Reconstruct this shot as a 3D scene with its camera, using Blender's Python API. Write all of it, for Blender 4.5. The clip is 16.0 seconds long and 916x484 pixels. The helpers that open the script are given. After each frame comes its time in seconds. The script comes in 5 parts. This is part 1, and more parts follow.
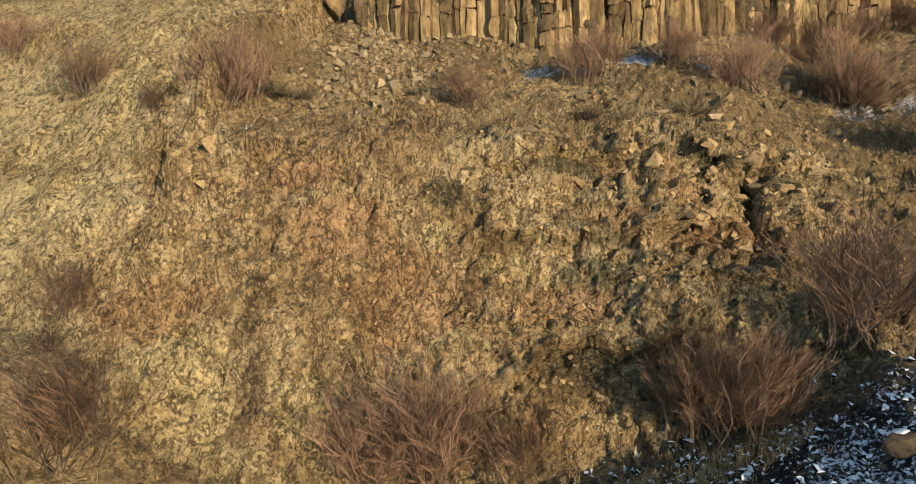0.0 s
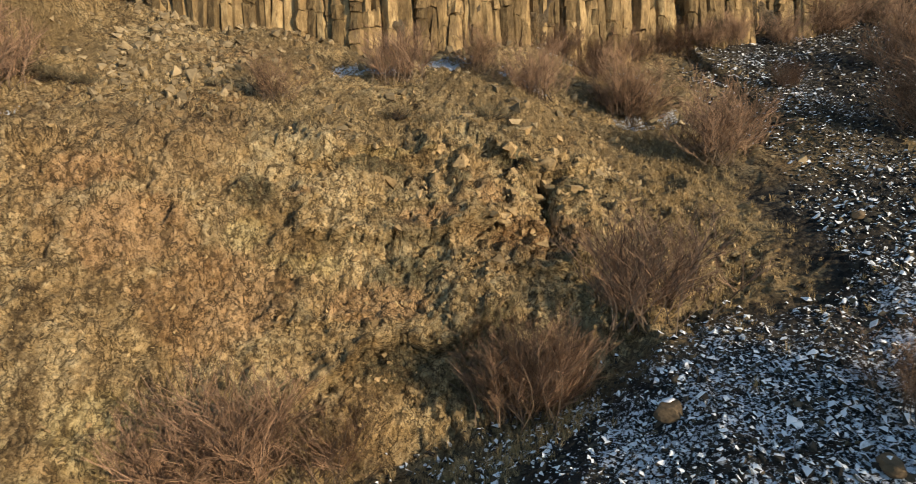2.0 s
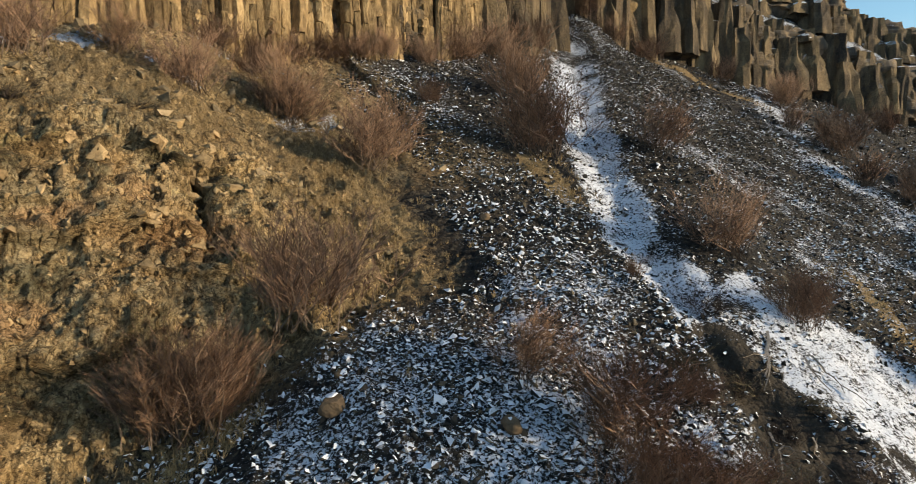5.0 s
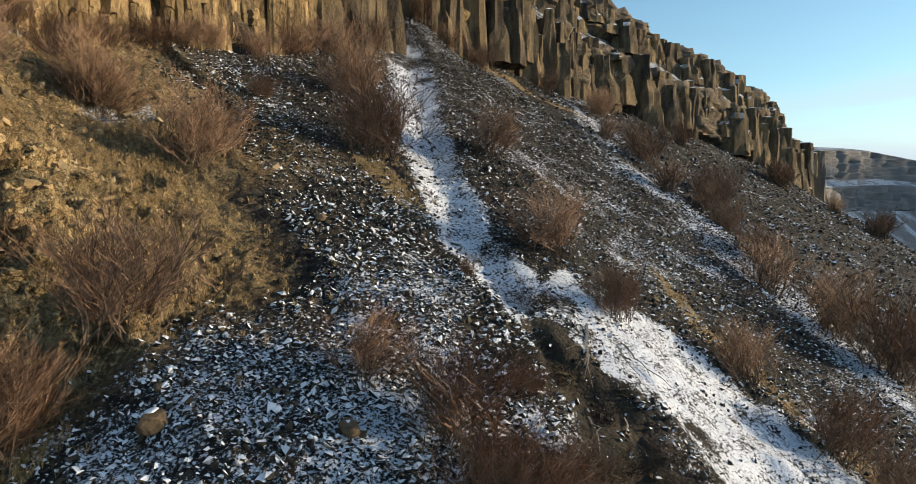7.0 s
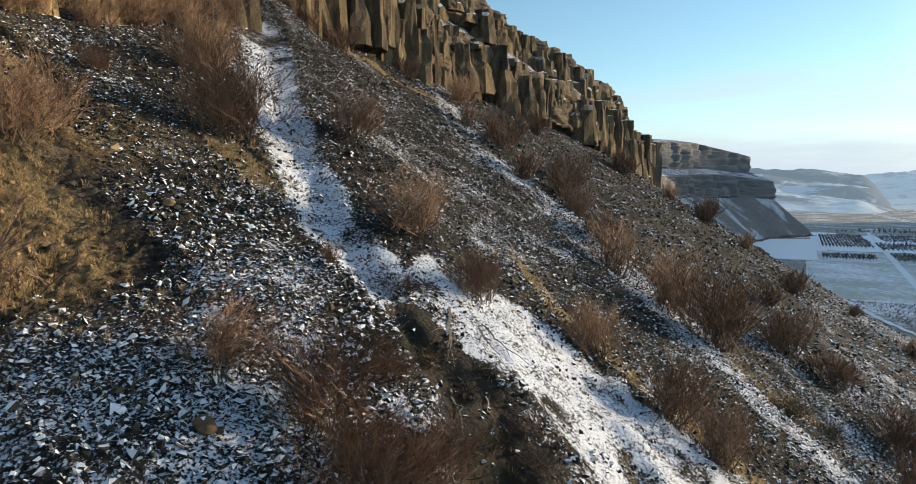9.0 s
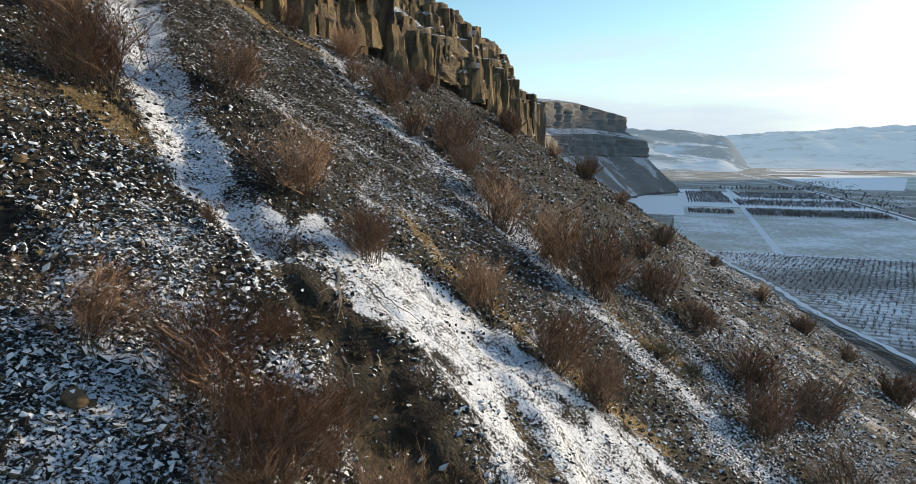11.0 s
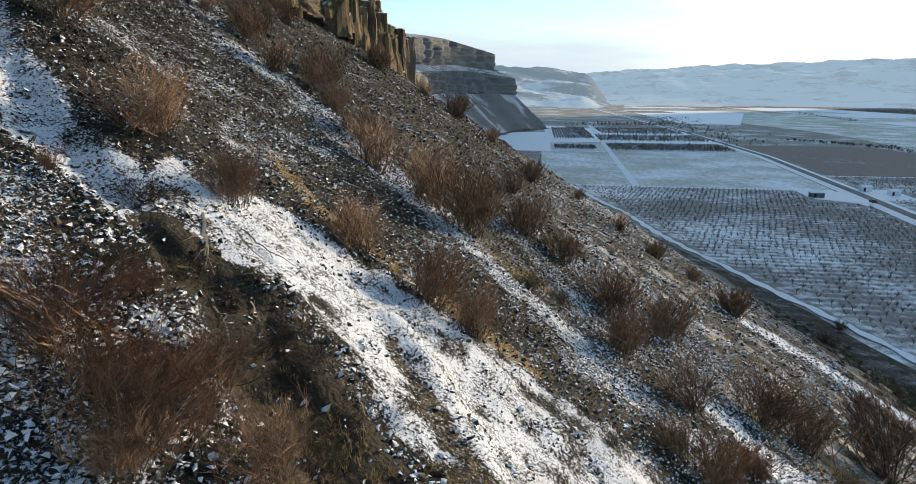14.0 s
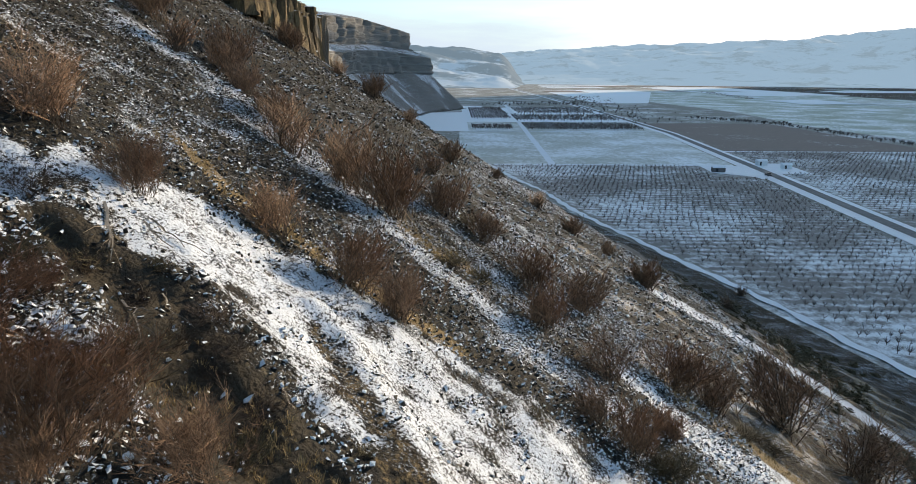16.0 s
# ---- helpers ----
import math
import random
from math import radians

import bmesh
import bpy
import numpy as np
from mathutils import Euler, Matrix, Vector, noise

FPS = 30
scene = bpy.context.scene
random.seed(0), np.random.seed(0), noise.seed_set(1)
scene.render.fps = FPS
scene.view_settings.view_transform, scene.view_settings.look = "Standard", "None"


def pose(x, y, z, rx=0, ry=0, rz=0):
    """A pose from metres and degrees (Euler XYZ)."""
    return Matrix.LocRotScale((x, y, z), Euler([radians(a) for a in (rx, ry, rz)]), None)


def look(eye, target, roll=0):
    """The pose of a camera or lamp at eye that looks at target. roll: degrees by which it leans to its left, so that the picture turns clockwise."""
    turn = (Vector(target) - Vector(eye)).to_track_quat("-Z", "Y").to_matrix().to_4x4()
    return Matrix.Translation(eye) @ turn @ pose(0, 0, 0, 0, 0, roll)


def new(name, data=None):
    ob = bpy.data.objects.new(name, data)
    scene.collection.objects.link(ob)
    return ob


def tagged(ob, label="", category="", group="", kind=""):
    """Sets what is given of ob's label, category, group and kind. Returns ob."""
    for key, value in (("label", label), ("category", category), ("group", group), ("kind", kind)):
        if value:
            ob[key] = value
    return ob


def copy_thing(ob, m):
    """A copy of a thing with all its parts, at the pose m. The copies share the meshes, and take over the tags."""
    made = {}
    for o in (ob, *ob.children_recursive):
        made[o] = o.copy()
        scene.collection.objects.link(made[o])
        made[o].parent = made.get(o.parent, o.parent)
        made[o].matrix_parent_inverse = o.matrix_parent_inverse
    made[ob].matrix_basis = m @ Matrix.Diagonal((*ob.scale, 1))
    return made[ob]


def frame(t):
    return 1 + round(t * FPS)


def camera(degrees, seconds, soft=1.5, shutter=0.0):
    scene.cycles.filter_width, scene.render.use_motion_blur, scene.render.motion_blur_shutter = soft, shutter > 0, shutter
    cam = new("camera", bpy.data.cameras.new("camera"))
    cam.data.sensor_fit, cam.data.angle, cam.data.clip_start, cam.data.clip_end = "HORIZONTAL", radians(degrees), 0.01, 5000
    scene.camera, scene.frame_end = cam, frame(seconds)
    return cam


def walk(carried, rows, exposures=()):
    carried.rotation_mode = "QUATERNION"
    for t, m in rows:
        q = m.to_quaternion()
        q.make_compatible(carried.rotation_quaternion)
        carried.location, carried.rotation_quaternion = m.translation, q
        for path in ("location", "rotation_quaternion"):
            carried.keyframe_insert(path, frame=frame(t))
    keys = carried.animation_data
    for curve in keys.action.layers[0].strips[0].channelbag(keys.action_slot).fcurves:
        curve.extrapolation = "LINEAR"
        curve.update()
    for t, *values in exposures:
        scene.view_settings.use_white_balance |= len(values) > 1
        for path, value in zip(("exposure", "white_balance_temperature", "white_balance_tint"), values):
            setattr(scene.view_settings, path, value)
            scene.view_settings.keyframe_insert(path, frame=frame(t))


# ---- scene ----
# ---- camera ----
cam = camera(71.16, 16.0, soft=0.6, shutter=0.25)
EXPOSURES = [(0.0, 0.33), (9.0, 0.3), (16.0, 0.38)]
PATH = [
    (0, pose(0, 0, 0, 87.87, 0.91, 11.38)),
    (0.5, pose(0, 0, 0, 87.76, 0.81, 8.92)),
    (1, pose(0, 0, 0, 87.64, 1.03, 4.15)),
    (1.5, pose(0, 0, 0, 87.58, 1.22, -0.73)),
    (2, pose(0, 0, 0, 87.48, 1.09, -5.31)),
    (2.5, pose(0, 0, 0, 87.37, 0.98, -10.21)),
    (3, pose(0, 0, 0, 87.27, 0.87, -14.99)),
    (3.5, pose(0, 0, 0, 87.20, 0.79, -19.84)),
    (4, pose(0, 0, 0, 87.17, 0.69, -25.22)),
    (4.5, pose(0, 0, 0, 87.12, 0.60, -30.25)),
    (5, pose(0, 0, 0, 87.10, 0.54, -34.88)),
    (5.2, pose(0, 0, 0, 87.16, 0.41, -36.52)),
    (7.3, pose(0, 0, 0, 87.06, 0.06, -51.27)),
    (7.5, pose(0, 0, 0, 87.05, 0.00, -52.50)),
    (8, pose(0, 0, 0, 86.75, -0.09, -55.36)),
    (8.5, pose(0, 0, 0, 86.36, -0.14, -58.44)),
    (9, pose(0, 0, 0, 85.79, -0.12, -61.56)),
    (9.5, pose(0, 0, 0, 84.80, -0.18, -64.31)),
    (9.7, pose(0, 0, 0, 84.41, -0.22, -65.35)),
    (11.8, pose(0, 0, 0, 80.72, -0.37, -74.84)),
    (12, pose(0, 0, 0, 80.37, -0.31, -75.67)),
    (12.5, pose(0, 0, 0, 79.47, -0.38, -77.60)),
    (13, pose(0, 0, 0, 78.57, -0.41, -79.26)),
    (13.5, pose(0, 0, 0, 77.65, -0.39, -80.89)),
    (14, pose(0, 0, 0, 76.76, -0.37, -82.79)),
    (14.5, pose(0, 0, 0, 75.90, -0.33, -84.58)),
    (15, pose(0, 0, 0, 75.19, -0.40, -86.19)),
    (15.5, pose(0, 0, 0, 75.04, -0.33, -88.07)),
    (16, pose(0, 0, 0, 75.12, -0.30, -90.07)),
]
walk(cam, PATH, exposures=EXPOSURES)

# ---- world, sun ----
SUN_AZ, SUN_EL = 42.0, 10.0  # degrees: from straight out of the slope towards +x; above the horizon
to_sun = Vector((math.sin(radians(SUN_AZ)) * math.cos(radians(SUN_EL)), -math.cos(radians(SUN_AZ)) * math.cos(radians(SUN_EL)), math.sin(radians(SUN_EL))))
sun = new("sun", bpy.data.lights.new("sun", "SUN"))
sun.data.energy, sun.data.angle, sun.data.color = 4.8, radians(0.8), (1.0, 0.81, 0.56)
sun.matrix_world = look(to_sun * 100, (0, 0, 0))

world = bpy.data.worlds.new("winter_sky")
scene.world = world
world.use_nodes = True
wn, wl = world.node_tree.nodes, world.node_tree.links
wn.clear()
w_sky = wn.new("ShaderNodeTexSky")
w_sky.sky_type, w_sky.sun_disc = "NISHITA", False
w_sky.sun_elevation, w_sky.sun_rotation = radians(SUN_EL), math.atan2(to_sun.x, to_sun.y)
w_sky.air_density, w_sky.dust_density, w_sky.ozone_density = 1.0, 0.3, 1.0
w_coord, w_sep = wn.new("ShaderNodeTexCoord"), wn.new("ShaderNodeSeparateXYZ")
wl.new(w_coord.outputs["Generated"], w_sep.inputs[0])
w_map = wn.new("ShaderNodeMapping")
w_map.inputs["Scale"].default_value = (1.4, 1.4, 11.0)
wl.new(w_coord.outputs["Generated"], w_map.inputs["Vector"])
w_noise = wn.new("ShaderNodeTexNoise")
w_noise.inputs["Scale"].default_value, w_noise.inputs["Detail"].default_value, w_noise.inputs["Roughness"].default_value = 1.5, 6.0, 0.55
wl.new(w_map.outputs[0], w_noise.inputs["Vector"])
w_band = wn.new("ShaderNodeMapRange")  # cloud sits low, clear blue above
w_band.inputs["From Min"].default_value, w_band.inputs["From Max"].default_value = 0.20, 0.06
w_band.inputs["To Min"].default_value, w_band.inputs["To Max"].default_value = 0.0, 0.52
wl.new(w_sep.outputs["Z"], w_band.inputs["Value"])
w_sum = wn.new("ShaderNodeMath")
w_sum.operation = "ADD"
wl.new(w_noise.outputs["Fac"], w_sum.inputs[0])
wl.new(w_band.outputs[0], w_sum.inputs[1])
w_ramp = wn.new("ShaderNodeMapRange")
w_ramp.interpolation_type = "SMOOTHSTEP"
w_ramp.inputs["From Min"].default_value, w_ramp.inputs["From Max"].default_value = 0.55, 1.15
wl.new(w_sum.outputs[0], w_ramp.inputs["Value"])
w_mix = wn.new("ShaderNodeMix")
w_mix.data_type = "RGBA"
w_mix.inputs["B"].default_value = (3.05, 3.5, 3.95, 1)
wl.new(w_ramp.outputs[0], w_mix.inputs["Factor"])
w_tint = wn.new("ShaderNodeMix")
w_tint.data_type, w_tint.blend_type = "RGBA", "MULTIPLY"
w_tint.inputs["Factor"].default_value, w_tint.inputs["B"].default_value = 1.0, (0.80, 1.0, 1.10, 1)
wl.new(w_sky.outputs[0], w_tint.inputs["A"])
wl.new(w_tint.outputs["Result"], w_mix.inputs["A"])
w_dot, w_lobe, w_glow = wn.new("ShaderNodeVectorMath"), wn.new("ShaderNodeMapRange"), wn.new("ShaderNodeMix")
w_dot.operation, w_lobe.interpolation_type, w_glow.data_type = "DOT_PRODUCT", "SMOOTHSTEP", "RGBA"  # bright veil of thin cloud round the sun
wl.new(w_coord.outputs["Generated"], w_dot.inputs[0])
w_dot.inputs[1].default_value = to_sun
w_lobe.inputs["From Min"].default_value, w_lobe.inputs["From Max"].default_value, w_lobe.inputs["To Max"].default_value = 0.72, 0.99, 0.85
wl.new(w_dot.outputs["Value"], w_lobe.inputs["Value"])
wl.new(w_lobe.outputs[0], w_glow.inputs["Factor"])
wl.new(w_mix.outputs["Result"], w_glow.inputs["A"])
w_glow.inputs["B"].default_value = (7.0, 6.4, 5.8, 1)
w_bg, w_out = wn.new("ShaderNodeBackground"), wn.new("ShaderNodeOutputWorld")
w_bg.inputs["Strength"].default_value = 0.185
wl.new(w_glow.outputs["Result"], w_bg.inputs["Color"])
wl.new(w_bg.outputs[0], w_out.inputs["Surface"])

# ---- materials ----
class Mat:
    """A node material built step by step."""

    def __init__(self, name, rough=0.9):
        self.m = bpy.data.materials.new(name)
        self.m.use_nodes = True
        self.t = self.m.node_tree
        self.bsdf = self.t.nodes["Principled BSDF"]
        self.bsdf.inputs["Roughness"].default_value = rough
        self.bsdf.inputs["Specular IOR Level"].default_value = 0.25
        geo = self.t.nodes.new("ShaderNodeNewGeometry")
        self.pos, self.nrm, self.island = geo.outputs["Position"], geo.outputs["Normal"], geo.outputs["Random Per Island"]

    def put(self, sock, v):
        if isinstance(v, bpy.types.NodeSocket):
            self.t.links.new(v, sock)
        elif isinstance(v, (tuple, list)) and len(v) == 3 and sock.type == "RGBA":
            sock.default_value = (*v, 1)
        else:
            sock.default_value = v

    def noise(self, scale, detail=4.0, rough=0.6, squash=(1, 1, 1), where=None, warp=0.0):
        mp = self.t.nodes.new("ShaderNodeMapping")
        mp.inputs["Scale"].default_value = squash
        self.put(mp.inputs["Vector"], where or self.pos)
        n = self.t.nodes.new("ShaderNodeTexNoise")
        n.inputs["Scale"].default_value, n.inputs["Detail"].default_value, n.inputs["Roughness"].default_value = scale, detail, rough
        n.inputs["Distortion"].default_value = warp
        self.t.links.new(mp.outputs[0], n.inputs["Vector"])
        return n.outputs["Fac"]

    def cell(self, scale, feature="F1", squash=(1, 1, 1), out="Distance"):
        mp = self.t.nodes.new("ShaderNodeMapping")
        mp.inputs["Scale"].default_value = squash
        self.put(mp.inputs["Vector"], self.pos)
        n = self.t.nodes.new("ShaderNodeTexVoronoi")
        n.feature = feature
        n.inputs["Scale"].default_value = scale
        self.t.links.new(mp.outputs[0], n.inputs["Vector"])
        return n.outputs[out]

    def warped(self, scale, amount):
        """The position, shaken by noise."""
        n = self.t.nodes.new("ShaderNodeTexNoise")
        n.inputs["Scale"].default_value, n.inputs["Detail"].default_value = scale, 4.0
        self.put(n.inputs["Vector"], self.pos)
        k = self.t.nodes.new("ShaderNodeVectorMath")
        k.operation = "MULTIPLY_ADD"
        self.put(k.inputs[0], n.outputs["Color"])
        k.inputs[1].default_value = (amount, amount, amount)
        self.put(k.inputs[2], self.pos)
        return k.outputs[0]

    def chips(self, where, scale, squash=(1, 1, 1)):
        """Broken pieces: two random numbers for each, and the distance to its edge."""
        mp = self.t.nodes.new("ShaderNodeMapping")
        mp.inputs["Scale"].default_value = squash
        self.put(mp.inputs["Vector"], where)
        out = []
        for feature in ("F1", "DISTANCE_TO_EDGE"):
            n = self.t.nodes.new("ShaderNodeTexVoronoi")
            n.feature = feature
            n.inputs["Scale"].default_value = scale
            self.t.links.new(mp.outputs[0], n.inputs["Vector"])
            if feature == "F1":
                sep = self.t.nodes.new("ShaderNodeSeparateColor")
                self.t.links.new(n.outputs["Color"], sep.inputs[0])
                out += [sep.outputs[0], sep.outputs[1]]
            else:
                out.append(n.outputs["Distance"])
        return out

    def nodules(self, where, scale, squash=(1, 1, 1)):
        """Distance to the middle of rounded lumps."""
        mp = self.t.nodes.new("ShaderNodeMapping")
        mp.inputs["Scale"].default_value = squash
        self.put(mp.inputs["Vector"], where)
        n = self.t.nodes.new("ShaderNodeTexVoronoi")
        n.inputs["Scale"].default_value = scale
        self.t.links.new(mp.outputs[0], n.inputs["Vector"])
        return n.outputs["Distance"]

    def math(self, op, a, b=0.0, c=0.0):
        n = self.t.nodes.new("ShaderNodeMath")
        n.operation = op
        for s, v in zip(n.inputs, (a, b, c)):
            self.put(s, v)
        return n.outputs[0]

    def step(self, v, lo, hi, a=0.0, b=1.0):
        n = self.t.nodes.new("ShaderNodeMapRange")
        n.interpolation_type = "SMOOTHSTEP"
        for s, q in zip(("Value", "From Min", "From Max", "To Min", "To Max"), (v, lo, hi, a, b)):
            self.put(n.inputs[s], q)
        return n.outputs[0]

    def mix(self, f, a, b, blend="MIX"):
        n = self.t.nodes.new("ShaderNodeMix")
        n.data_type, n.blend_type = "RGBA", blend
        for s, q in zip(("Factor", "A", "B"), (f, a, b)):
            self.put(n.inputs[s] if s == "Factor" else [i for i in n.inputs if i.name == s and i.type == "RGBA"][0], q)
        return [o for o in n.outputs if o.type == "RGBA"][0]

    def ramp(self, v, stops):
        n = self.t.nodes.new("ShaderNodeValToRGB")
        e = n.color_ramp.elements
        while len(e) < len(stops):
            e.new(0.5)
        for k, (p, c) in zip(e, stops):
            k.position, k.color = p, (*c, 1)
        self.put(n.inputs[0], v)
        return n.outputs[0]

    def attr(self, name):
        n = self.t.nodes.new("ShaderNodeAttribute")
        n.attribute_name = name
        return n.outputs["Fac"]

    def up(self):
        n = self.t.nodes.new("ShaderNodeSeparateXYZ")
        self.t.links.new(self.nrm, n.inputs[0])
        return n.outputs["Z"]

    def done(self, color, rough=None, bump=None, strength=0.5, depth=0.05):
        self.put(self.bsdf.inputs["Base Color"], color)
        if rough is not None:
            self.put(self.bsdf.inputs["Roughness"], rough)
        if bump is not None:
            n = self.t.nodes.new("ShaderNodeBump")
            n.inputs["Strength"].default_value, n.inputs["Distance"].default_value = strength, depth
            self.put(n.inputs["Height"], bump)
            self.t.links.new(n.outputs[0], self.bsdf.inputs["Normal"])
        return self.m


def land_material():
    m = Mat("hillside", 0.95)
    coarse, mid, fine, grain = m.noise(0.18, 5), m.noise(0.9, 6, 0.65), m.noise(5.0, 6, 0.7), m.noise(26.0, 4, 0.7)
    chips = m.cell(9.0, "F1", out="Color")
    chipd = m.cell(9.0)
    sep = m.t.nodes.new("ShaderNodeSeparateColor")
    m.put(sep.inputs[0], chips)
    # dark basalt scree
    scree = m.ramp(sep.outputs[0], [(0.0, (0.007, 0.007, 0.007)), (0.45, (0.015, 0.014, 0.013)), (0.8, (0.040, 0.034, 0.026)), (1.0, (0.11, 0.09, 0.06))])
    scree = m.mix(m.step(mid, 0.45, 0.75), scree, (0.036, 0.027, 0.018))
    # ochre weathered earth and rotten rock of the bank
    where = m.warped(2.2, 0.35)
    a0, a1, ae = m.chips(where, 2.6, (1, 1, 0.75))
    b0, b1, be = m.chips(where, 6.5, (1, 1, 0.8))
    loose = m.warped(6.0, 0.16)
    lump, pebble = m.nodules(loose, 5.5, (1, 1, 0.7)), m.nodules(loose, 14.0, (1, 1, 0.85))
    # mask of the gaps between lumps, where shade is painted in
    gap_shade = m.math("MULTIPLY", m.step(lump, 0.62, 0.86, 1.0, 0.25), m.step(pebble, 0.60, 0.88, 1.0, 0.35))
    gap_shade = m.math("MAXIMUM", gap_shade, m.step(m.noise(0.7, 4), 0.46, 0.60, 0.0, 0.25))
    crumb = m.noise(15.0, 6, 0.78, (1, 1, 0.75), warp=0.3)
    tone = m.math("ADD", m.math("ADD", m.math("MULTIPLY", fine, 0.70), m.math("MULTIPLY", a1, 0.12)), m.math("ADD", m.math("MULTIPLY", b1, 0.13), m.math("MULTIPLY", crumb, 0.75)))
    tone = m.math("ADD", m.math("MULTIPLY", tone, 0.80), -0.14)
    tone = m.math("ADD", tone, m.math("MULTIPLY", m.math("SUBTRACT", m.noise(0.45, 5, 0.65, (1, 1, 0.7), warp=0.6), 0.5), 0.95))
    earth = m.ramp(tone, [(0.20, (0.12, 0.078, 0.038)), (0.38, (0.39, 0.27, 0.125)), (0.54, (0.60, 0.42, 0.20)), (0.74, (0.80, 0.62, 0.345))])
    earth = m.mix(m.step(coarse, 0.48, 0.64, 0, 0.5), earth, m.mix(tone, (0.14, 0.07, 0.03), (0.50, 0.30, 0.14)))
    lichen = m.math("MULTIPLY", m.step(m.noise(0.5, 7, 0.75, warp=0.5), 0.46, 0.58), m.attr("mossy"))
    earth = m.mix(m.math("MULTIPLY", lichen, 0.55), earth, m.mix(m.step(tone, 0.35, 0.65), (0.045, 0.042, 0.024), (0.29, 0.27, 0.17)))
    streak = m.step(m.noise(1.5, 5, 0.65, (1, 1, 0.12)), 0.52, 0.68, 0.0, 0.35)
    earth = m.mix(streak, earth, m.mix(tone, (0.03, 0.02, 0.01), (0.26, 0.18, 0.09)))
    earth = m.mix(m.attr("pale"), earth, m.mix(m.step(tone, 0.3, 0.7), (0.44, 0.32, 0.13), (0.80, 0.64, 0.33)))
    earth = m.mix(m.math("MULTIPLY", m.attr("rust"), 0.65), earth, m.mix(m.step(tone, 0.3, 0.7), (0.23, 0.115, 0.045), (0.62, 0.37, 0.18)))
    # dark olive for moss patches and for the shade painted under ledges
    earth = m.mix(m.math("MULTIPLY", m.attr("moss_shade"), m.step(fine, 0.36, 0.5, 0.25, 0.78)), earth, m.mix(m.step(tone, 0.35, 0.65), (0.028, 0.03, 0.014), (0.16, 0.15, 0.085)))
    earth = m.mix(m.math("MULTIPLY", m.attr("dark_streaks"), m.step(fine, 0.4, 0.55, 0.3, 0.9)), earth, m.mix(tone, (0.03, 0.02, 0.01), (0.20, 0.13, 0.06)))
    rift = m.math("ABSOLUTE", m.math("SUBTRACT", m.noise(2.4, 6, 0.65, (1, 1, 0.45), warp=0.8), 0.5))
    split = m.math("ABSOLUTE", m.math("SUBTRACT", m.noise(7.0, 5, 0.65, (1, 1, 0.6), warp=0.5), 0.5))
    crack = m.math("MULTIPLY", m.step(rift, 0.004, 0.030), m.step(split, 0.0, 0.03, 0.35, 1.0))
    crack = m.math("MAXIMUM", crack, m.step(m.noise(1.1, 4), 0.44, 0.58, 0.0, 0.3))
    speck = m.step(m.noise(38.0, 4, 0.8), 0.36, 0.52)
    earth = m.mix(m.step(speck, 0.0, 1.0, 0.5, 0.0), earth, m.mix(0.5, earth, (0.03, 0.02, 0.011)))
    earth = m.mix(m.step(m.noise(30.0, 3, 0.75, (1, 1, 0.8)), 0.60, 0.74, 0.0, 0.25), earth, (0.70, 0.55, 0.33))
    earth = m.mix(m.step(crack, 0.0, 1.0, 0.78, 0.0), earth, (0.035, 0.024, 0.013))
    # darken the gaps in colour to stand for the shade between lumps
    earth = m.mix(m.step(gap_shade, 0.25, 1.0, 0.62, 0.0), earth, (0.07, 0.046, 0.022))
    broken = m.math("ADD", m.math("MULTIPLY", a0, 0.40), m.math("ADD", m.math("MULTIPLY", b0, 0.28), m.math("MULTIPLY", crumb, 0.9)))
    # basalt cliff with yellow lichen
    tall = m.noise(1.1, 6, 0.65, (1, 1, 0.22))
    rock = m.ramp(tall, [(0.3, (0.035, 0.03, 0.026)), (0.5, (0.12, 0.09, 0.055)), (0.66, (0.30, 0.205, 0.10)), (0.85, (0.42, 0.30, 0.15))])
    # far rock is greyed in its colour to imitate distance haze
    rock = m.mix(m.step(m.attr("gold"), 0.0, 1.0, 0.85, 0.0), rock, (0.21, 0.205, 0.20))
    # dry grass
    straw = m.ramp(m.noise(14.0, 5, 0.75, (1, 1, 0.3)), [(0.3, (0.10, 0.068, 0.032)), (0.55, (0.27, 0.19, 0.092)), (0.8, (0.47, 0.36, 0.20))])
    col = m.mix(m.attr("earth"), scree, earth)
    col = m.mix(m.attr("cliff"), col, rock)
    gmask = m.step(m.math("ADD", m.attr("grass"), m.math("MULTIPLY", m.math("SUBTRACT", fine, 0.5), 1.1)), 0.35, 0.65)
    col = m.mix(gmask, col, straw)
    col = m.mix(m.attr("mould"), col, m.mix(fine, (0.020, 0.017, 0.012), (0.075, 0.060, 0.042)))
    # thin snow between the stones
    flakes = m.math("ADD", m.math("MULTIPLY", m.noise(13.0, 5, 0.75), 0.75), m.math("MULTIPLY", m.noise(1.3, 4, 0.6), 0.25))
    smask = m.step(m.math("ADD", m.attr("snow"), m.math("MULTIPLY", m.math("SUBTRACT", flakes, 0.5), 2.6)), 0.47, 0.60)
    smask = m.math("MULTIPLY", smask, m.step(m.up(), 0.35, 0.62))
    col = m.mix(smask, col, m.mix(grain, (0.52, 0.56, 0.63), (0.70, 0.73, 0.78)))
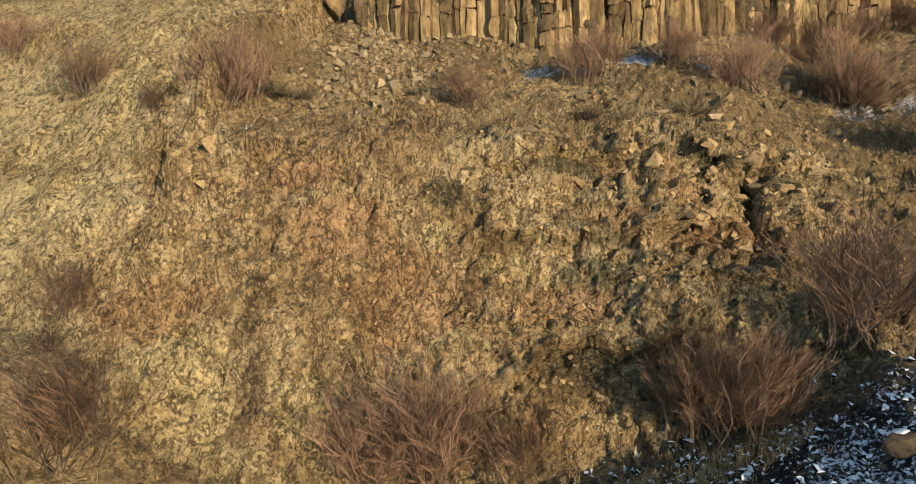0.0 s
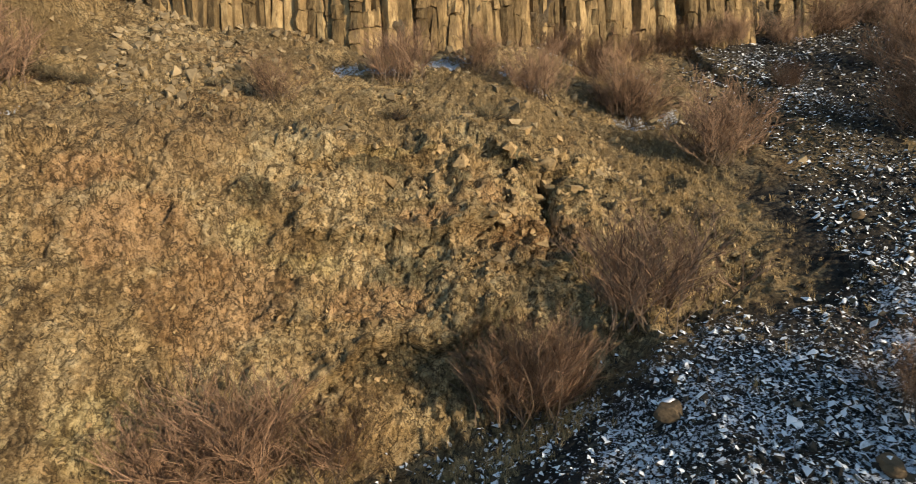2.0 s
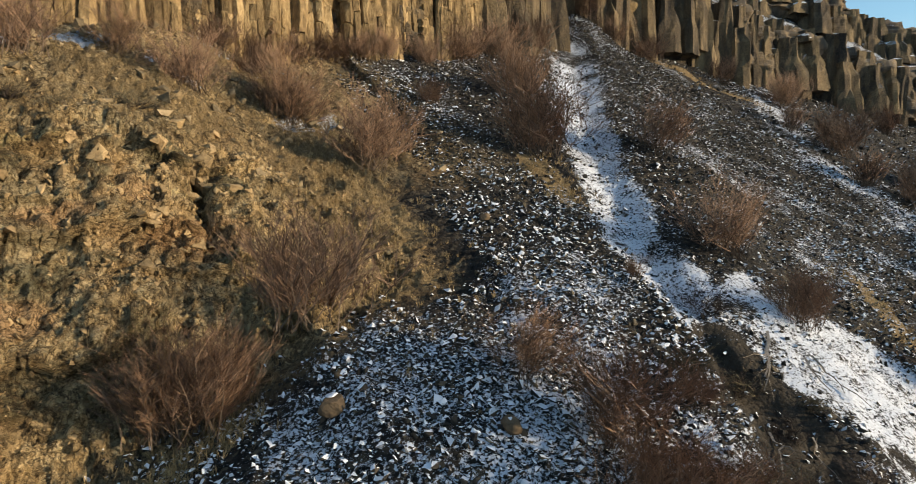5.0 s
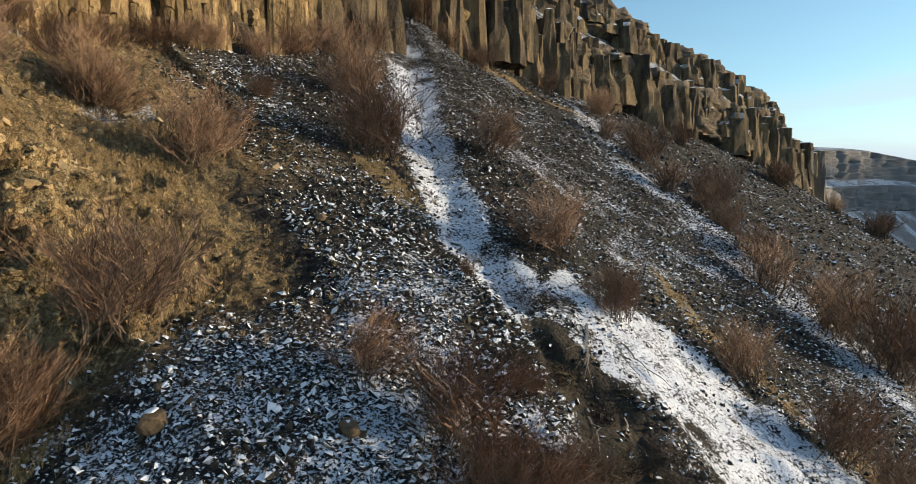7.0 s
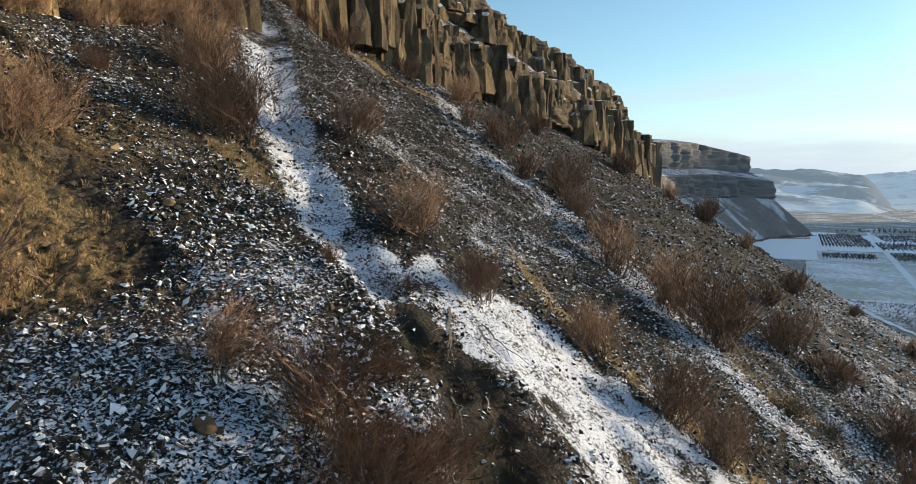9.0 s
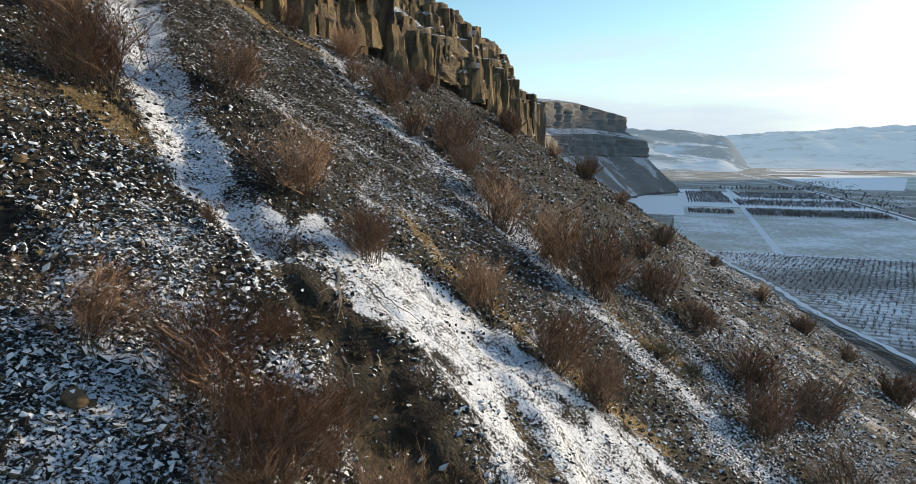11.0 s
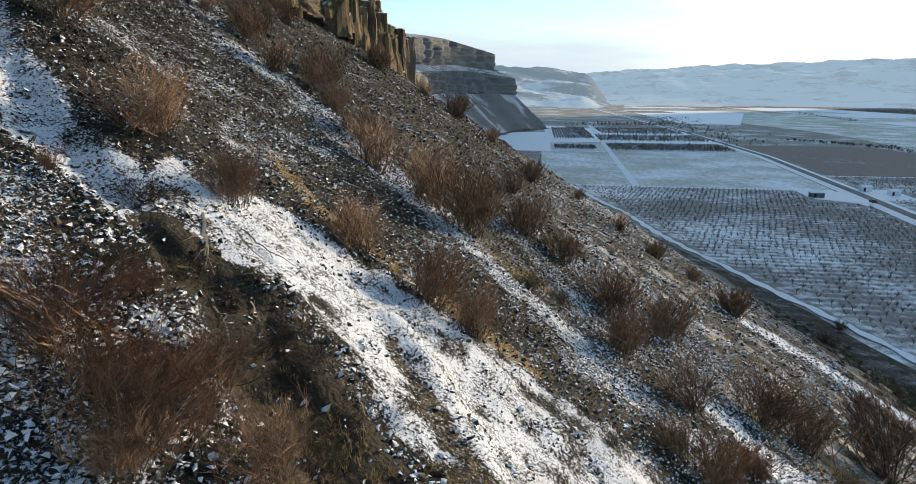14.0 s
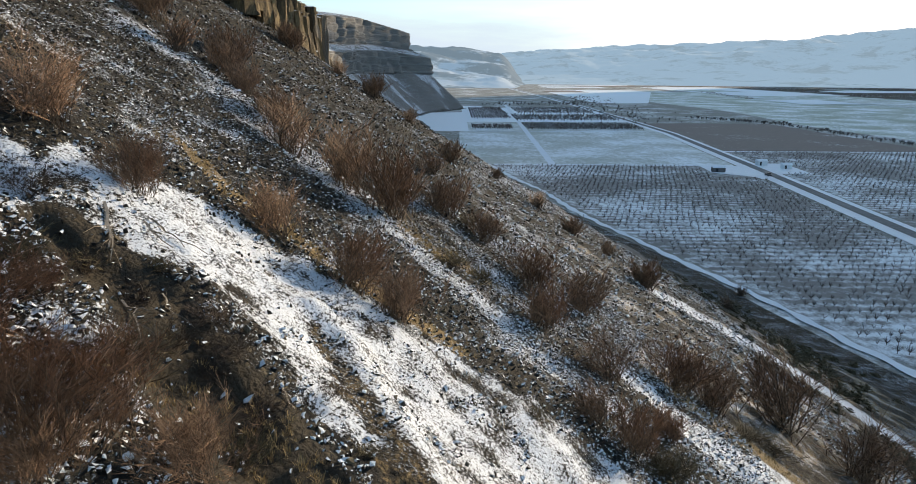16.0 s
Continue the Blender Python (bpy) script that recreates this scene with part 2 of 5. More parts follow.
    h = m.math("ADD", m.math("MULTIPLY", chipd, -0.5), m.math("ADD", m.math("MULTIPLY", fine, 0.8), m.math("MULTIPLY", grain, 0.25)))
    h = m.math("ADD", h, m.math("MULTIPLY", m.math("ADD", m.math("MULTIPLY", crack, 0.5), m.math("ADD", broken, m.math("ADD", m.math("MULTIPLY", lump, -0.3), m.math("MULTIPLY", pebble, -0.2)))), m.attr("earth")))
    h = m.math("MULTIPLY", h, m.step(smask, 0, 1, 1.0, 0.35))
    return m.done(col, m.step(smask, 0, 1, 0.95, 0.7), h, 1.0, 0.10)


def stone_material(name, snowy):
    m = Mat(name, 0.85)
    oi = m.t.nodes.new("ShaderNodeObjectInfo").outputs["Random"]
    pick = m.math("FRACT", m.math("ADD", oi, m.island))
    fine = m.noise(18.0, 6, 0.7)
    col = m.ramp(pick, [(0.0, (0.012, 0.012, 0.012)), (0.4, (0.028, 0.026, 0.023)), (0.75, (0.065, 0.056, 0.043)), (1.0, (0.15, 0.12, 0.075))])
    col = m.mix(m.step(fine, 0.48, 0.7, 0, 0.35), col, (0.095, 0.085, 0.063))
    thr = m.math("ADD", m.math("MULTIPLY", m.noise(6.0, 3), 0.8), m.math("MULTIPLY", m.math("FRACT", m.math("MULTIPLY", pick, 7.31)), 0.9))
    cover = m.math("MULTIPLY", m.step(m.math("ADD", m.up(), m.math("MULTIPLY", fine, 0.25)), 0.50, 0.68), m.step(thr, 1.25 - snowy, 1.35 - snowy))
    col = m.mix(cover, col, (0.80, 0.82, 0.85))
    return m.done(col, m.step(cover, 0, 1, 0.85, 0.65), fine, 0.6, 0.03)


def plain_material(name, lo, hi, scale, rough=0.9, bump=0.4, depth=0.02, squash=(1, 1, 1), mid=None, by_object=0.0):
    m = Mat(name, rough)
    n = m.noise(scale, 6, 0.65, squash)
    n2 = m.noise(scale * 0.13, 3, 0.6, squash)
    v = m.math("ADD", m.math("MULTIPLY", n, 0.6), m.math("MULTIPLY", n2, 0.4))
    stops = [(0.32, lo), (0.68, hi)] if mid is None else [(0.3, lo), (0.5, mid), (0.7, hi)]
    col = m.ramp(v, stops)
    if by_object:
        oi = m.t.nodes.new("ShaderNodeObjectInfo").outputs["Random"]
        pick = m.math("FRACT", m.math("ADD", oi, m.island))
        hsv = m.t.nodes.new("ShaderNodeHueSaturation")
        m.put(hsv.inputs["Value"], m.step(pick, 0, 1, 1 - by_object, 1 + by_object))
        m.put(hsv.inputs["Color"], col)
        col = hsv.outputs[0]
    return m.done(col, None, n, bump, depth)


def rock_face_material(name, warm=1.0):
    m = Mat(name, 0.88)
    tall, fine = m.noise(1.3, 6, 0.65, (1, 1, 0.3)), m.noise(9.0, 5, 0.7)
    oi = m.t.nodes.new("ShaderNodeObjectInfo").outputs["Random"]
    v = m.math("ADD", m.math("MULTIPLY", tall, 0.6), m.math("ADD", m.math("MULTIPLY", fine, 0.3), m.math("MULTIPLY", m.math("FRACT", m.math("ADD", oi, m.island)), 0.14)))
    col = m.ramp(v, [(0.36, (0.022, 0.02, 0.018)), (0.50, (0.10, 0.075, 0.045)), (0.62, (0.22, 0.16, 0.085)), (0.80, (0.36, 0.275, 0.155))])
    # warm below 1 greys the rock, standing in for haze on distant crags
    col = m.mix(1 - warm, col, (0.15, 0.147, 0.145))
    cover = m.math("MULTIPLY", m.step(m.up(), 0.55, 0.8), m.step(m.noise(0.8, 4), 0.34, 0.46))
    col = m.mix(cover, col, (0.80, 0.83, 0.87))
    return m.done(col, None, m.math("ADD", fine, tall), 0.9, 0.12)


LAND = land_material()
STONE, STONE_SNOW = stone_material("basalt_stone", 0.25), stone_material("basalt_stone_with_snow", 1.0)
COLUMN = plain_material("basalt_column_rock", (0.035, 0.026, 0.017), (0.46, 0.34, 0.175), 5.5, 0.88, 1.0, 0.16, (1, 1, 0.45), (0.235, 0.16, 0.075), 0.42)
BARK = plain_material("willow_bark", (0.05, 0.036, 0.026), (0.21, 0.15, 0.105), 9.0, 0.8, 0.0, 0.0, (1, 1, 1), None, 0.55)
TWIG = plain_material("red_willow_twigs", (0.078, 0.047, 0.030), (0.335, 0.205, 0.125), 3.0, 0.7, 0.0, 0.0, (1, 1, 1), None, 0.55)
DARK_TWIG = plain_material("dark_dead_twigs", (0.03, 0.022, 0.017), (0.085, 0.06, 0.045), 3.0, 0.8, 0.0, 0.0)
SAGE = plain_material("sagebrush_leaf", (0.06, 0.05, 0.028), (0.21, 0.17, 0.10), 6.0, 0.9, 0.0, 0.0, (1, 1, 1), None, 0.3)
STRAW = plain_material("dry_bunchgrass", (0.24, 0.16, 0.07), (0.52, 0.39, 0.20), 5.0, 0.85, 0.0, 0.0, (1, 1, 1), None, 0.3)
DEADWOOD = plain_material("bleached_wood", (0.16, 0.13, 0.10), (0.42, 0.37, 0.31), 8.0, 0.8, 0.3, 0.01)
SNOW = plain_material("packed_snow", (0.72, 0.75, 0.80), (0.86, 0.88, 0.90), 3.0, 0.7, 0.3, 0.03)

# ---- numbers of the land: x along the valley side, y uphill, z up from the first viewpoint ----
VALLEY = -48.0


def hash01(ix, iy, iz, seed):
    h = (ix * 374761393 + iy * 668265263 + iz * 1274126177 + seed * 974634777) & 0xFFFFFFFF
    h = ((h ^ (h >> 13)) * 1274126177) & 0xFFFFFFFF
    h = ((h ^ (h >> 16)) * 668265263) & 0xFFFFFFFF
    return ((h ^ (h >> 15)) & 0xFFFFFF) / float(0xFFFFFF)


def vnoise(x, y, z, seed=0):
    """Smooth value noise in -1..1."""
    x, y, z = np.broadcast_arrays(np.asarray(x, float), np.asarray(y, float), np.asarray(z, float))
    fx, fy, fz = np.floor(x), np.floor(y), np.floor(z)
    ix, iy, iz = fx.astype(np.int64), fy.astype(np.int64), fz.astype(np.int64)
    u, v, w = x - fx, y - fy, z - fz
    u, v, w = u * u * (3 - 2 * u), v * v * (3 - 2 * v), w * w * (3 - 2 * w)
    out = 0
    for a in (0, 1):
        for b in (0, 1):
            for c in (0, 1):
                k = (u if a else 1 - u) * (v if b else 1 - v) * (w if c else 1 - w)
                out = out + k * hash01(ix + a, iy + b, iz + c, seed)
    return out * 2 - 1


def fbm(x, y, z, octaves=4, seed=0, gain=0.5):
    out, amp, f = 0, 1.0, 1.0
    for i in range(octaves):
        out = out + amp * vnoise(x * f, y * f, z * f, seed + i)
        amp, f = amp * gain, f * 2.03
    return out


def cells(x, y, z, seed=0):
    """Distance to the nearest point of a jittered lattice, and that point's own random number."""
    x, y, z = np.broadcast_arrays(np.asarray(x, float), np.asarray(y, float), np.asarray(z, float))
    ix, iy, iz = (np.floor(q).astype(np.int64) for q in (x, y, z))
    best, second, rnd = np.full(x.shape, 9.0), np.full(x.shape, 9.0), np.zeros(x.shape)
    for a in (-1, 0, 1):
        for b in (-1, 0, 1):
            for c in (-1, 0, 1):
                px = ix + a + hash01(ix + a, iy + b, iz + c, seed)
                py = iy + b + hash01(ix + a, iy + b, iz + c, seed + 1)
                pz = iz + c + hash01(ix + a, iy + b, iz + c, seed + 2)
                d = (px - x) ** 2 + (py - y) ** 2 + (pz - z) ** 2
                near = d < best
                second = np.where(near, best, np.minimum(second, d))
                rnd = np.where(near, hash01(ix + a, iy + b, iz + c, seed + 3), rnd)
                best = np.where(near, d, best)
    return np.sqrt(best), np.sqrt(second), rnd


def smooth(a, b, v):
    k = np.clip((v - a) / (b - a), 0, 1)
    return k * k * (3 - 2 * k)


def along(px, py, line):
    """Distance from points to a line of (x, y, half-width), the half-width there, and the side (positive: right of it going on)."""
    best, wid, side = np.full(np.shape(px), 1e9), np.ones(np.shape(px)), np.zeros(np.shape(px))
    for (x0, y0, w0), (x1, y1, w1) in zip(line[:-1], line[1:]):
        dx, dy = x1 - x0, y1 - y0
        k = np.clip(((px - x0) * dx + (py - y0) * dy) / (dx * dx + dy * dy), 0, 1)
        ex, ey = px - x0 - k * dx, py - y0 - k * dy
        d = np.hypot(ex, ey)
        near = d < best
        best, wid = np.where(near, d, best), np.where(near, w0 + k * (w1 - w0), wid)
        side = np.where(near, np.sign(dy * ex - dx * ey), side)
    return best, wid, side


# how far the valley side draws back from the straight line, along x
RECEDE_X = [-400, -90, -30, 78, 95, 110, 147, 200, 266, 350, 450, 570, 716, 800, 880, 950, 1100, 1500, 5000]
RECEDE_Y = [60, 10, 0, 0, 4, 9, 17, 33, 46, 66, 84, 102, 122, 104, 62, 140, 380, 900, 4500]
# the cut bank: foot and top
BANK_X = [-90, -40, -18.92, -12.47, -10.41, -9.92, -7.2, -3.8, 0, 1.82, 3.47, 5, 7.2, 10.5]
FOOT_Y = [12.47, 12.47, 12.47, 12.21, 11.78, 11.31, 11.43, 12.06, 12.7, 12.8, 12.6, 12.3, 13.0, 12.0]
FOOT_Z = [-2.58, -2.58, -2.24, -2.41, -3.12, -4, -5.31, -5.61, -5.1, -4.37, -3.15, -2.0, -1.45, -1.3]
TOP_Y = [22.2, 22.2, 21.76, 19.54, 16.61, 14.69, 14.9, 15.55, 16.2, 16.45, 16.6, 16.6, 16.4, 15.6]
TOP_Z = [7.99, 7.99, 7.64, 6.75, 4.91, 1.97, 1.93, 1.92, 1.7, 1.93, 2.28, 1.78, 1.0, 0.75]
# foot of the basalt cliff, and its two steps
CLIFF_X = [-90, -30, -14, -8, 0, 10, 16, 24, 32, 45, 60, 74, 86, 97, 104, 108, 118, 140, 200, 300, 450, 570, 716, 800, 880, 950, 1100, 1500, 5000]
CLIFF_Y = [28, 28, 27, 23.4, 22.8, 26.0, 26.6, 28.8, 32.6, 32.2, 29.5, 24.5, 20.5, 20.6, 20, 24, 33, 42, 48, 60, 78, 92, 108, 84, 34, 124, 370, 920, 4600]
CLIFF_H = [10, 10, 10, 10, 11, 11, 10, 9, 7.5, 6.2, 5.0, 4.8, 5.6, 6.6, 7.2, 5.0, 4, 5, 10, 11, 15, 19, 23, 26, 21, 24, 20, 20, 20]
SHELF_W = [4, 4, 4, 4, 4, 4, 4, 5, 5, 5, 5, 5, 4, 4, 5, 9, 16, 14, 14, 16, 16, 18, 18, 20, 22, 20, 20, 20, 20]
CLIFF_H2 = [8, 8, 8, 8, 8, 8, 8, 8, 7, 5.0, 4.2, 3.8, 3.6, 3.8, 3.6, 2.5, 2.5, 4, 9, 11, 17, 22, 29, 29, 22, 26, 20, 20, 20]

# lines on the slope: x, y, half-width
CHUTE = [(28.6, 28.8, 1.4), (26.3, 26.1, 1.5), (19.3, 18.7, 1.1), (16.2, 14.4, 0.95), (14.1, 11.5, 0.9), (13.5, 10.1, 0.65), (13.0, 9.2, 0.5)]
GULLY = [(12.7, 8.2, 0.5), (12.0, 6.6, 0.8), (10.9, 4.9, 1.2), (10.0, 3.9, 1.25), (9.0, 2.9, 1.2), (7.8, 1.2, 1.3), (3.0, -7.0, 2.0), (-5.0, -22.0, 3.2)]
RIDGE = [(15.8, 3.6, 0.6), (15.0, 2.6, 0.7), (13.6, 1.8, 0.75), (12.2, 1.1, 0.8), (10.6, 0.4, 0.85), (8.0, -1.6, 1.0), (3.0, -10.0, 1.5)]


def profile(x):
    """For each x: the turning points of the section, as y and z."""
    g = np.interp(x, RECEDE_X, RECEDE_Y)
    fy, fz = np.interp(x, BANK_X, FOOT_Y), np.interp(x, BANK_X, FOOT_Z)
    ty, tz = np.interp(x, BANK_X, TOP_Y), np.interp(x, BANK_X, TOP_Z)
    k = smooth(8.5, 10.5, x)
    plane = lambda y: -8.6 + 0.612 * (y - g)
    fy, ty = fy + k * g, ty + k * g
    fz, tz = fz + k * (plane(fy) - fz), tz + k * (plane(ty) - tz)
    cy = np.interp(x, CLIFF_X, CLIFF_Y)
    far = smooth(150, 260, x)
    cy = np.maximum(cy, (ty + 0.8) * (1 - far) + far * -500)
    # the ground before the bank is hollowed out
    hollow = smooth(4.0, -1.0, x)
    my, mz = -16 + g, plane(-16 + g)
    qy = 5.0 + g
    qz = plane(qy) * (1 - hollow) + hollow * (fz - 1.9)
    cz = plane(cy) + 0.3
    # far spurs stand steeper, straight from the valley floor to the cliff
    cz = cz * (1 - far) + far * (-3.0 + 0.02 * (cy - 60))
    pull = lambda y, z, k: (y * (1 - far) + far * (g - 74 + k * (cy - g + 74)), z * (1 - far) + far * (VALLEY + k ** 1.1 * (cz - VALLEY)))
    (ay, az), (my, mz), (qy, qz), (fy, fz), (ty, tz) = pull(g - 50, -39.2 + 0 * x, 0.2), pull(my, mz, 0.4), pull(qy, qz, 0.6), pull(fy, fz, 0.75), pull(ty, tz, 0.9)
    cz = np.where(x < 12, tz + 0.60 * (cy - ty), cz)
    h1, sw, h2 = np.interp(x, CLIFF_X, CLIFF_H), np.interp(x, CLIFF_X, SHELF_W), np.interp(x, CLIFF_X, CLIFF_H2)
    rise = 0.4 + 0.5 * smooth(24, 36, x) * smooth(125, 108, x)
    ys = [-5000 + 0 * x, -1200 + 0 * x, -300 + 0 * x, g - 71, ay, my, qy, fy, ty, cy, cy + 0.12 * h1, cy + 0.12 * h1 + sw, cy + 0.24 * h1 + sw, cy + 60 + sw, cy + 400]
    zs = [VALLEY + 8 + 0 * x, VALLEY + 0 * x, VALLEY + 0 * x, VALLEY + 0 * x, az, mz, qz, fz, tz, cz, cz + h1, cz + h1 + rise * sw, cz + h1 + rise * sw + h2, cz + h1 + h2 + rise * sw + 9, cz + h1 + h2 + 24]
    return ys, zs


def relief(x, y):
    """Gullies, chute and ridge on the open slope."""
    d, w, side = along(x + 0.5 * fbm(x * 0.7, y * 0.7, 0 * x, 3, 3), y + 0.5 * fbm(x * 0.7, y * 0.7, 0 * x, 3, 4), GULLY)
    k = smooth(1.0, 0.0, d / (w * 1.5))
    dz = -0.28 * w * k * smooth(-14, -4, y) - 0.25 * w * k * smooth(-30, -10, y)
    d, w, side = along(x, y, RIDGE)
    dz = dz + 0.40 * smooth(1.0, 0.0, d / (w * 1.3)) * smooth(-24, -14, y)
    d, w, side = along(x, y, CHUTE)
    dz = dz - 0.45 * smooth(1.0, 0.0, d / (w * 1.3))
    # the stony tongue between bank and chute leans towards the bank
    d, w, side = along(x, y, [(3.5, 6.0, 7.0), (9.5, 12.0, 7.0), (17.0, 21.0, 7.0), (27.0, 32.0, 7.0)])
    dz = dz + smooth(1.7, 0.8, d / w) * smooth(5, 8, x + 0.3 * y) * np.clip(side * d * 0.15, -0.7, 1.1)
    # a rise at the head of the chute
    return dz + 1.5 * np.exp(-((x - 31.5) ** 2 + (y - 31.0) ** 2) / 4.5)


def land(x, y):
    """Height of the land without its fine relief."""
    x, y = np.atleast_1d(np.asarray(x, float)), np.atleast_1d(np.asarray(y, float))
    ys, zs = profile(x)
    z = np.full(x.shape, zs[0], float) if np.isscalar(zs[0]) else zs[0].astype(float)
    for i in range(len(ys) - 1):
        inside = (y >= ys[i]) & (y < ys[i + 1])
        k = (y - ys[i]) / np.maximum(ys[i + 1] - ys[i], 1e-6)
        z = np.where(inside, zs[i] + k * (zs[i + 1] - zs[i]), z)
    return z + relief(x, y)

# ---- the land: one sheet ----
def rising(*pieces):
    """Numbers that step through pieces of (from, to, step at the start, step at the end)."""
    out = []
    for a, b, s0, s1 in pieces:
        x = a
        while x < b - 1e-6:
            out.append(x)
            x += s0 + (s1 - s0) * (x - a) / (b - a)
    return out + [pieces[-1][1]]


def sheet(name, P, mat, **layers):
    """A mesh from a grid of points, with float layers on its points."""
    r, c = P.shape[:2]
    idx = np.arange(r * c).reshape(r, c)
    quads = np.stack([idx[:-1, :-1], idx[:-1, 1:], idx[1:, 1:], idx[1:, :-1]], -1).reshape(-1, 4)
    me = bpy.data.meshes.new(name)
    me.vertices.add(r * c)
    me.vertices.foreach_set("co", P.reshape(-1).astype(np.float32))
    me.loops.add(quads.size)
    me.loops.foreach_set("vertex_index", quads.reshape(-1).astype(np.int32))
    me.polygons.add(len(quads))
    me.polygons.foreach_set("loop_start", np.arange(0, quads.size, 4, dtype=np.int32))
    me.update(calc_edges=True)
    for key, v in layers.items():
        me.attributes.new(key, "FLOAT", "POINT").data.foreach_set("value", np.ascontiguousarray(v, dtype=np.float32).reshape(-1))
    me.materials.append(mat)
    return new(name, me)


gx = np.array(rising((-400, -60, 60, 8), (-60, -21, 4, 0.4), (-21, -14, 0.4, 0.12), (-14, 8.5, 0.065, 0.065), (8.5, 12, 0.08, 0.13), (12, 36, 0.15, 0.26), (36, 110, 0.28, 0.8), (110, 300, 1.0, 3.5), (300, 1000, 5, 5), (1000, 1500, 20, 60), (1500, 5000, 120, 500)))
cuts = [3, 4, 36, 30, 84, 84, 66, 132, 64, 56, 14, 44, 6, 2]  # rows between turning points
ys, zs = profile(gx)
rows_y, rows_z = [], []
seg = []
for i, c in enumerate(cuts):
    k = np.arange(c) / c
    for q in k:
        rows_y.append(ys[i] + q * (ys[i + 1] - ys[i]))
        rows_z.append(zs[i] + q * (zs[i + 1] - zs[i]))
        seg.append(i + q)
rows_y.append(ys[-1]), rows_z.append(zs[-1]), seg.append(len(cuts))
Y, Z = np.array(rows_y), np.array(rows_z)
SEG = np.repeat(np.array(seg)[:, None], len(gx), axis=1)
X = np.broadcast_to(gx, Y.shape).copy()
# soften the turning points a little
for _ in range(3):
    Z[1:-1] = Z[1:-1] * 0.5 + 0.25 * (Z[:-2] + Z[2:])
    Y[1:-1] = Y[1:-1] * 0.5 + 0.25 * (Y[:-2] + Y[2:])
Z = Z + relief(X, Y)
P = np.stack([X, Y, Z], -1)
du, dv = np.gradient(P, axis=1), np.gradient(P, axis=0)
N = np.cross(du, dv)
N /= np.linalg.norm(N, axis=-1, keepdims=True) + 1e-9

valley = smooth(3.35, 2.95, SEG) + 0 * X
bank = smooth(6.85, 7.1, SEG) * smooth(8.35, 8.0, SEG) * smooth(9.2, 6.6, X)
bench = smooth(7.9, 8.2, SEG) * smooth(9.1, 8.9, SEG) * smooth(15, 8, X)
hollow = smooth(5.7, 6.2, SEG) * smooth(7.1, 6.9, SEG) * smooth(2.5, -0.5, X)
cliff = np.maximum(smooth(8.97, 9.06, SEG) * smooth(10.15, 10.0, SEG), smooth(10.9, 11.05, SEG) * smooth(12.3, 12.0, SEG))
far = smooth(90, 160, X)
near = smooth(140, 60, X)

# fine relief
b3 = fbm(X * 0.55, Y * 0.55, Z * 0.55, 3, 11)
rough3 = fbm(X * 1.9, Y * 1.9, Z * 1.4, 4, 21, 0.6)
c1, c2, crnd = cells(X * 2.6, Y * 2.6, Z * 2.0, 31)
c3, c4, crnd2 = cells(X * 6.5, Y * 6.5, Z * 5.5, 41)
joint = cells(X * 1.15 + 0.15 * b3, Y * 1.15, Z * 0.20, 51)
flute = fbm(X * 1.1, Y * 0.3, Z * 0.16, 4, 15)
c5, c6, crnd3 = cells(X * 4.2 + 0.5 * b3, Y * 4.2, Z * 3.6, 45)
side_l = smooth(-1.0, -5.0, X)  # fluted earth; broken ledges on the other side


def ledge(line, out, fade, cut=0.45):
    """A lip along x, z points: it stands out above the line and is cut back under it."""
    xs, zs = [p[0] for p in line], [p[1] for p in line]
    dz = Z - np.interp(X, xs, zs) - 0.16 * b3 - 0.07 * rough3
    span = smooth(xs[0] - 0.7, xs[0] + 0.3, X + 0.4 * b3) * smooth(xs[-1] + 0.7, xs[-1] - 0.3, X + 0.4 * b3)
    return span * out * np.where(dz > 0, np.exp(-np.maximum(dz, 0) / fade), -cut * np.exp(np.minimum(dz, 0) / 0.4))


ledges = ledge([(-2.0, -0.45), (0.0, -0.52), (1.6, -0.55), (3.1, -0.4)], 0.34, 0.7) + ledge([(-2.0, 1.25), (-0.6, 1.62), (1.1, 1.38)], 0.22, 0.35) + ledge([(-1.6, -3.45), (-0.6, -2.75), (1.1, -2.8), (2.3, -2.2)], 0.40, 0.6, 0.7) + ledge([(-3.2, -2.2), (-2.0, -2.3), (-1.0, -2.1)], 0.16, 0.5) + ledge([(1.2, 1.9), (3.4, 1.0), (5.0, 1.2)], 0.24, 0.5) + ledge([(-1.0, 0.35), (0.6, 0.25)], 0.15, 0.4) + ledge([(2.8, -1.5), (4.6, -1.0)], 0.22, 0.5)
gullies = -0.07 * side_l * smooth(0.10, 0.34, np.abs(flute)) + 0.10 * side_l * flute
clods = (0.13 + 0.09 * smooth(-4, 2, X)) * (crnd - 0.5) - 0.06 * smooth(0.14, 0.0, c2 - c1)
clods = clods + (0.07 + 0.04 * (1 - side_l)) * (crnd3 - 0.5) - 0.045 * smooth(0.12, 0.0, c6 - c5) + 0.05 * (crnd2 - 0.5)
bank_d = 0.22 * b3 + gullies + 1.15 * ledges * smooth(-4, -2, X) + 0.11 * rough3 + clods * smooth(-13.5, -11.0, X) + 0.04
flat = fbm(X * 0.35, Y * 0.35, 0 * X, 3, 61)
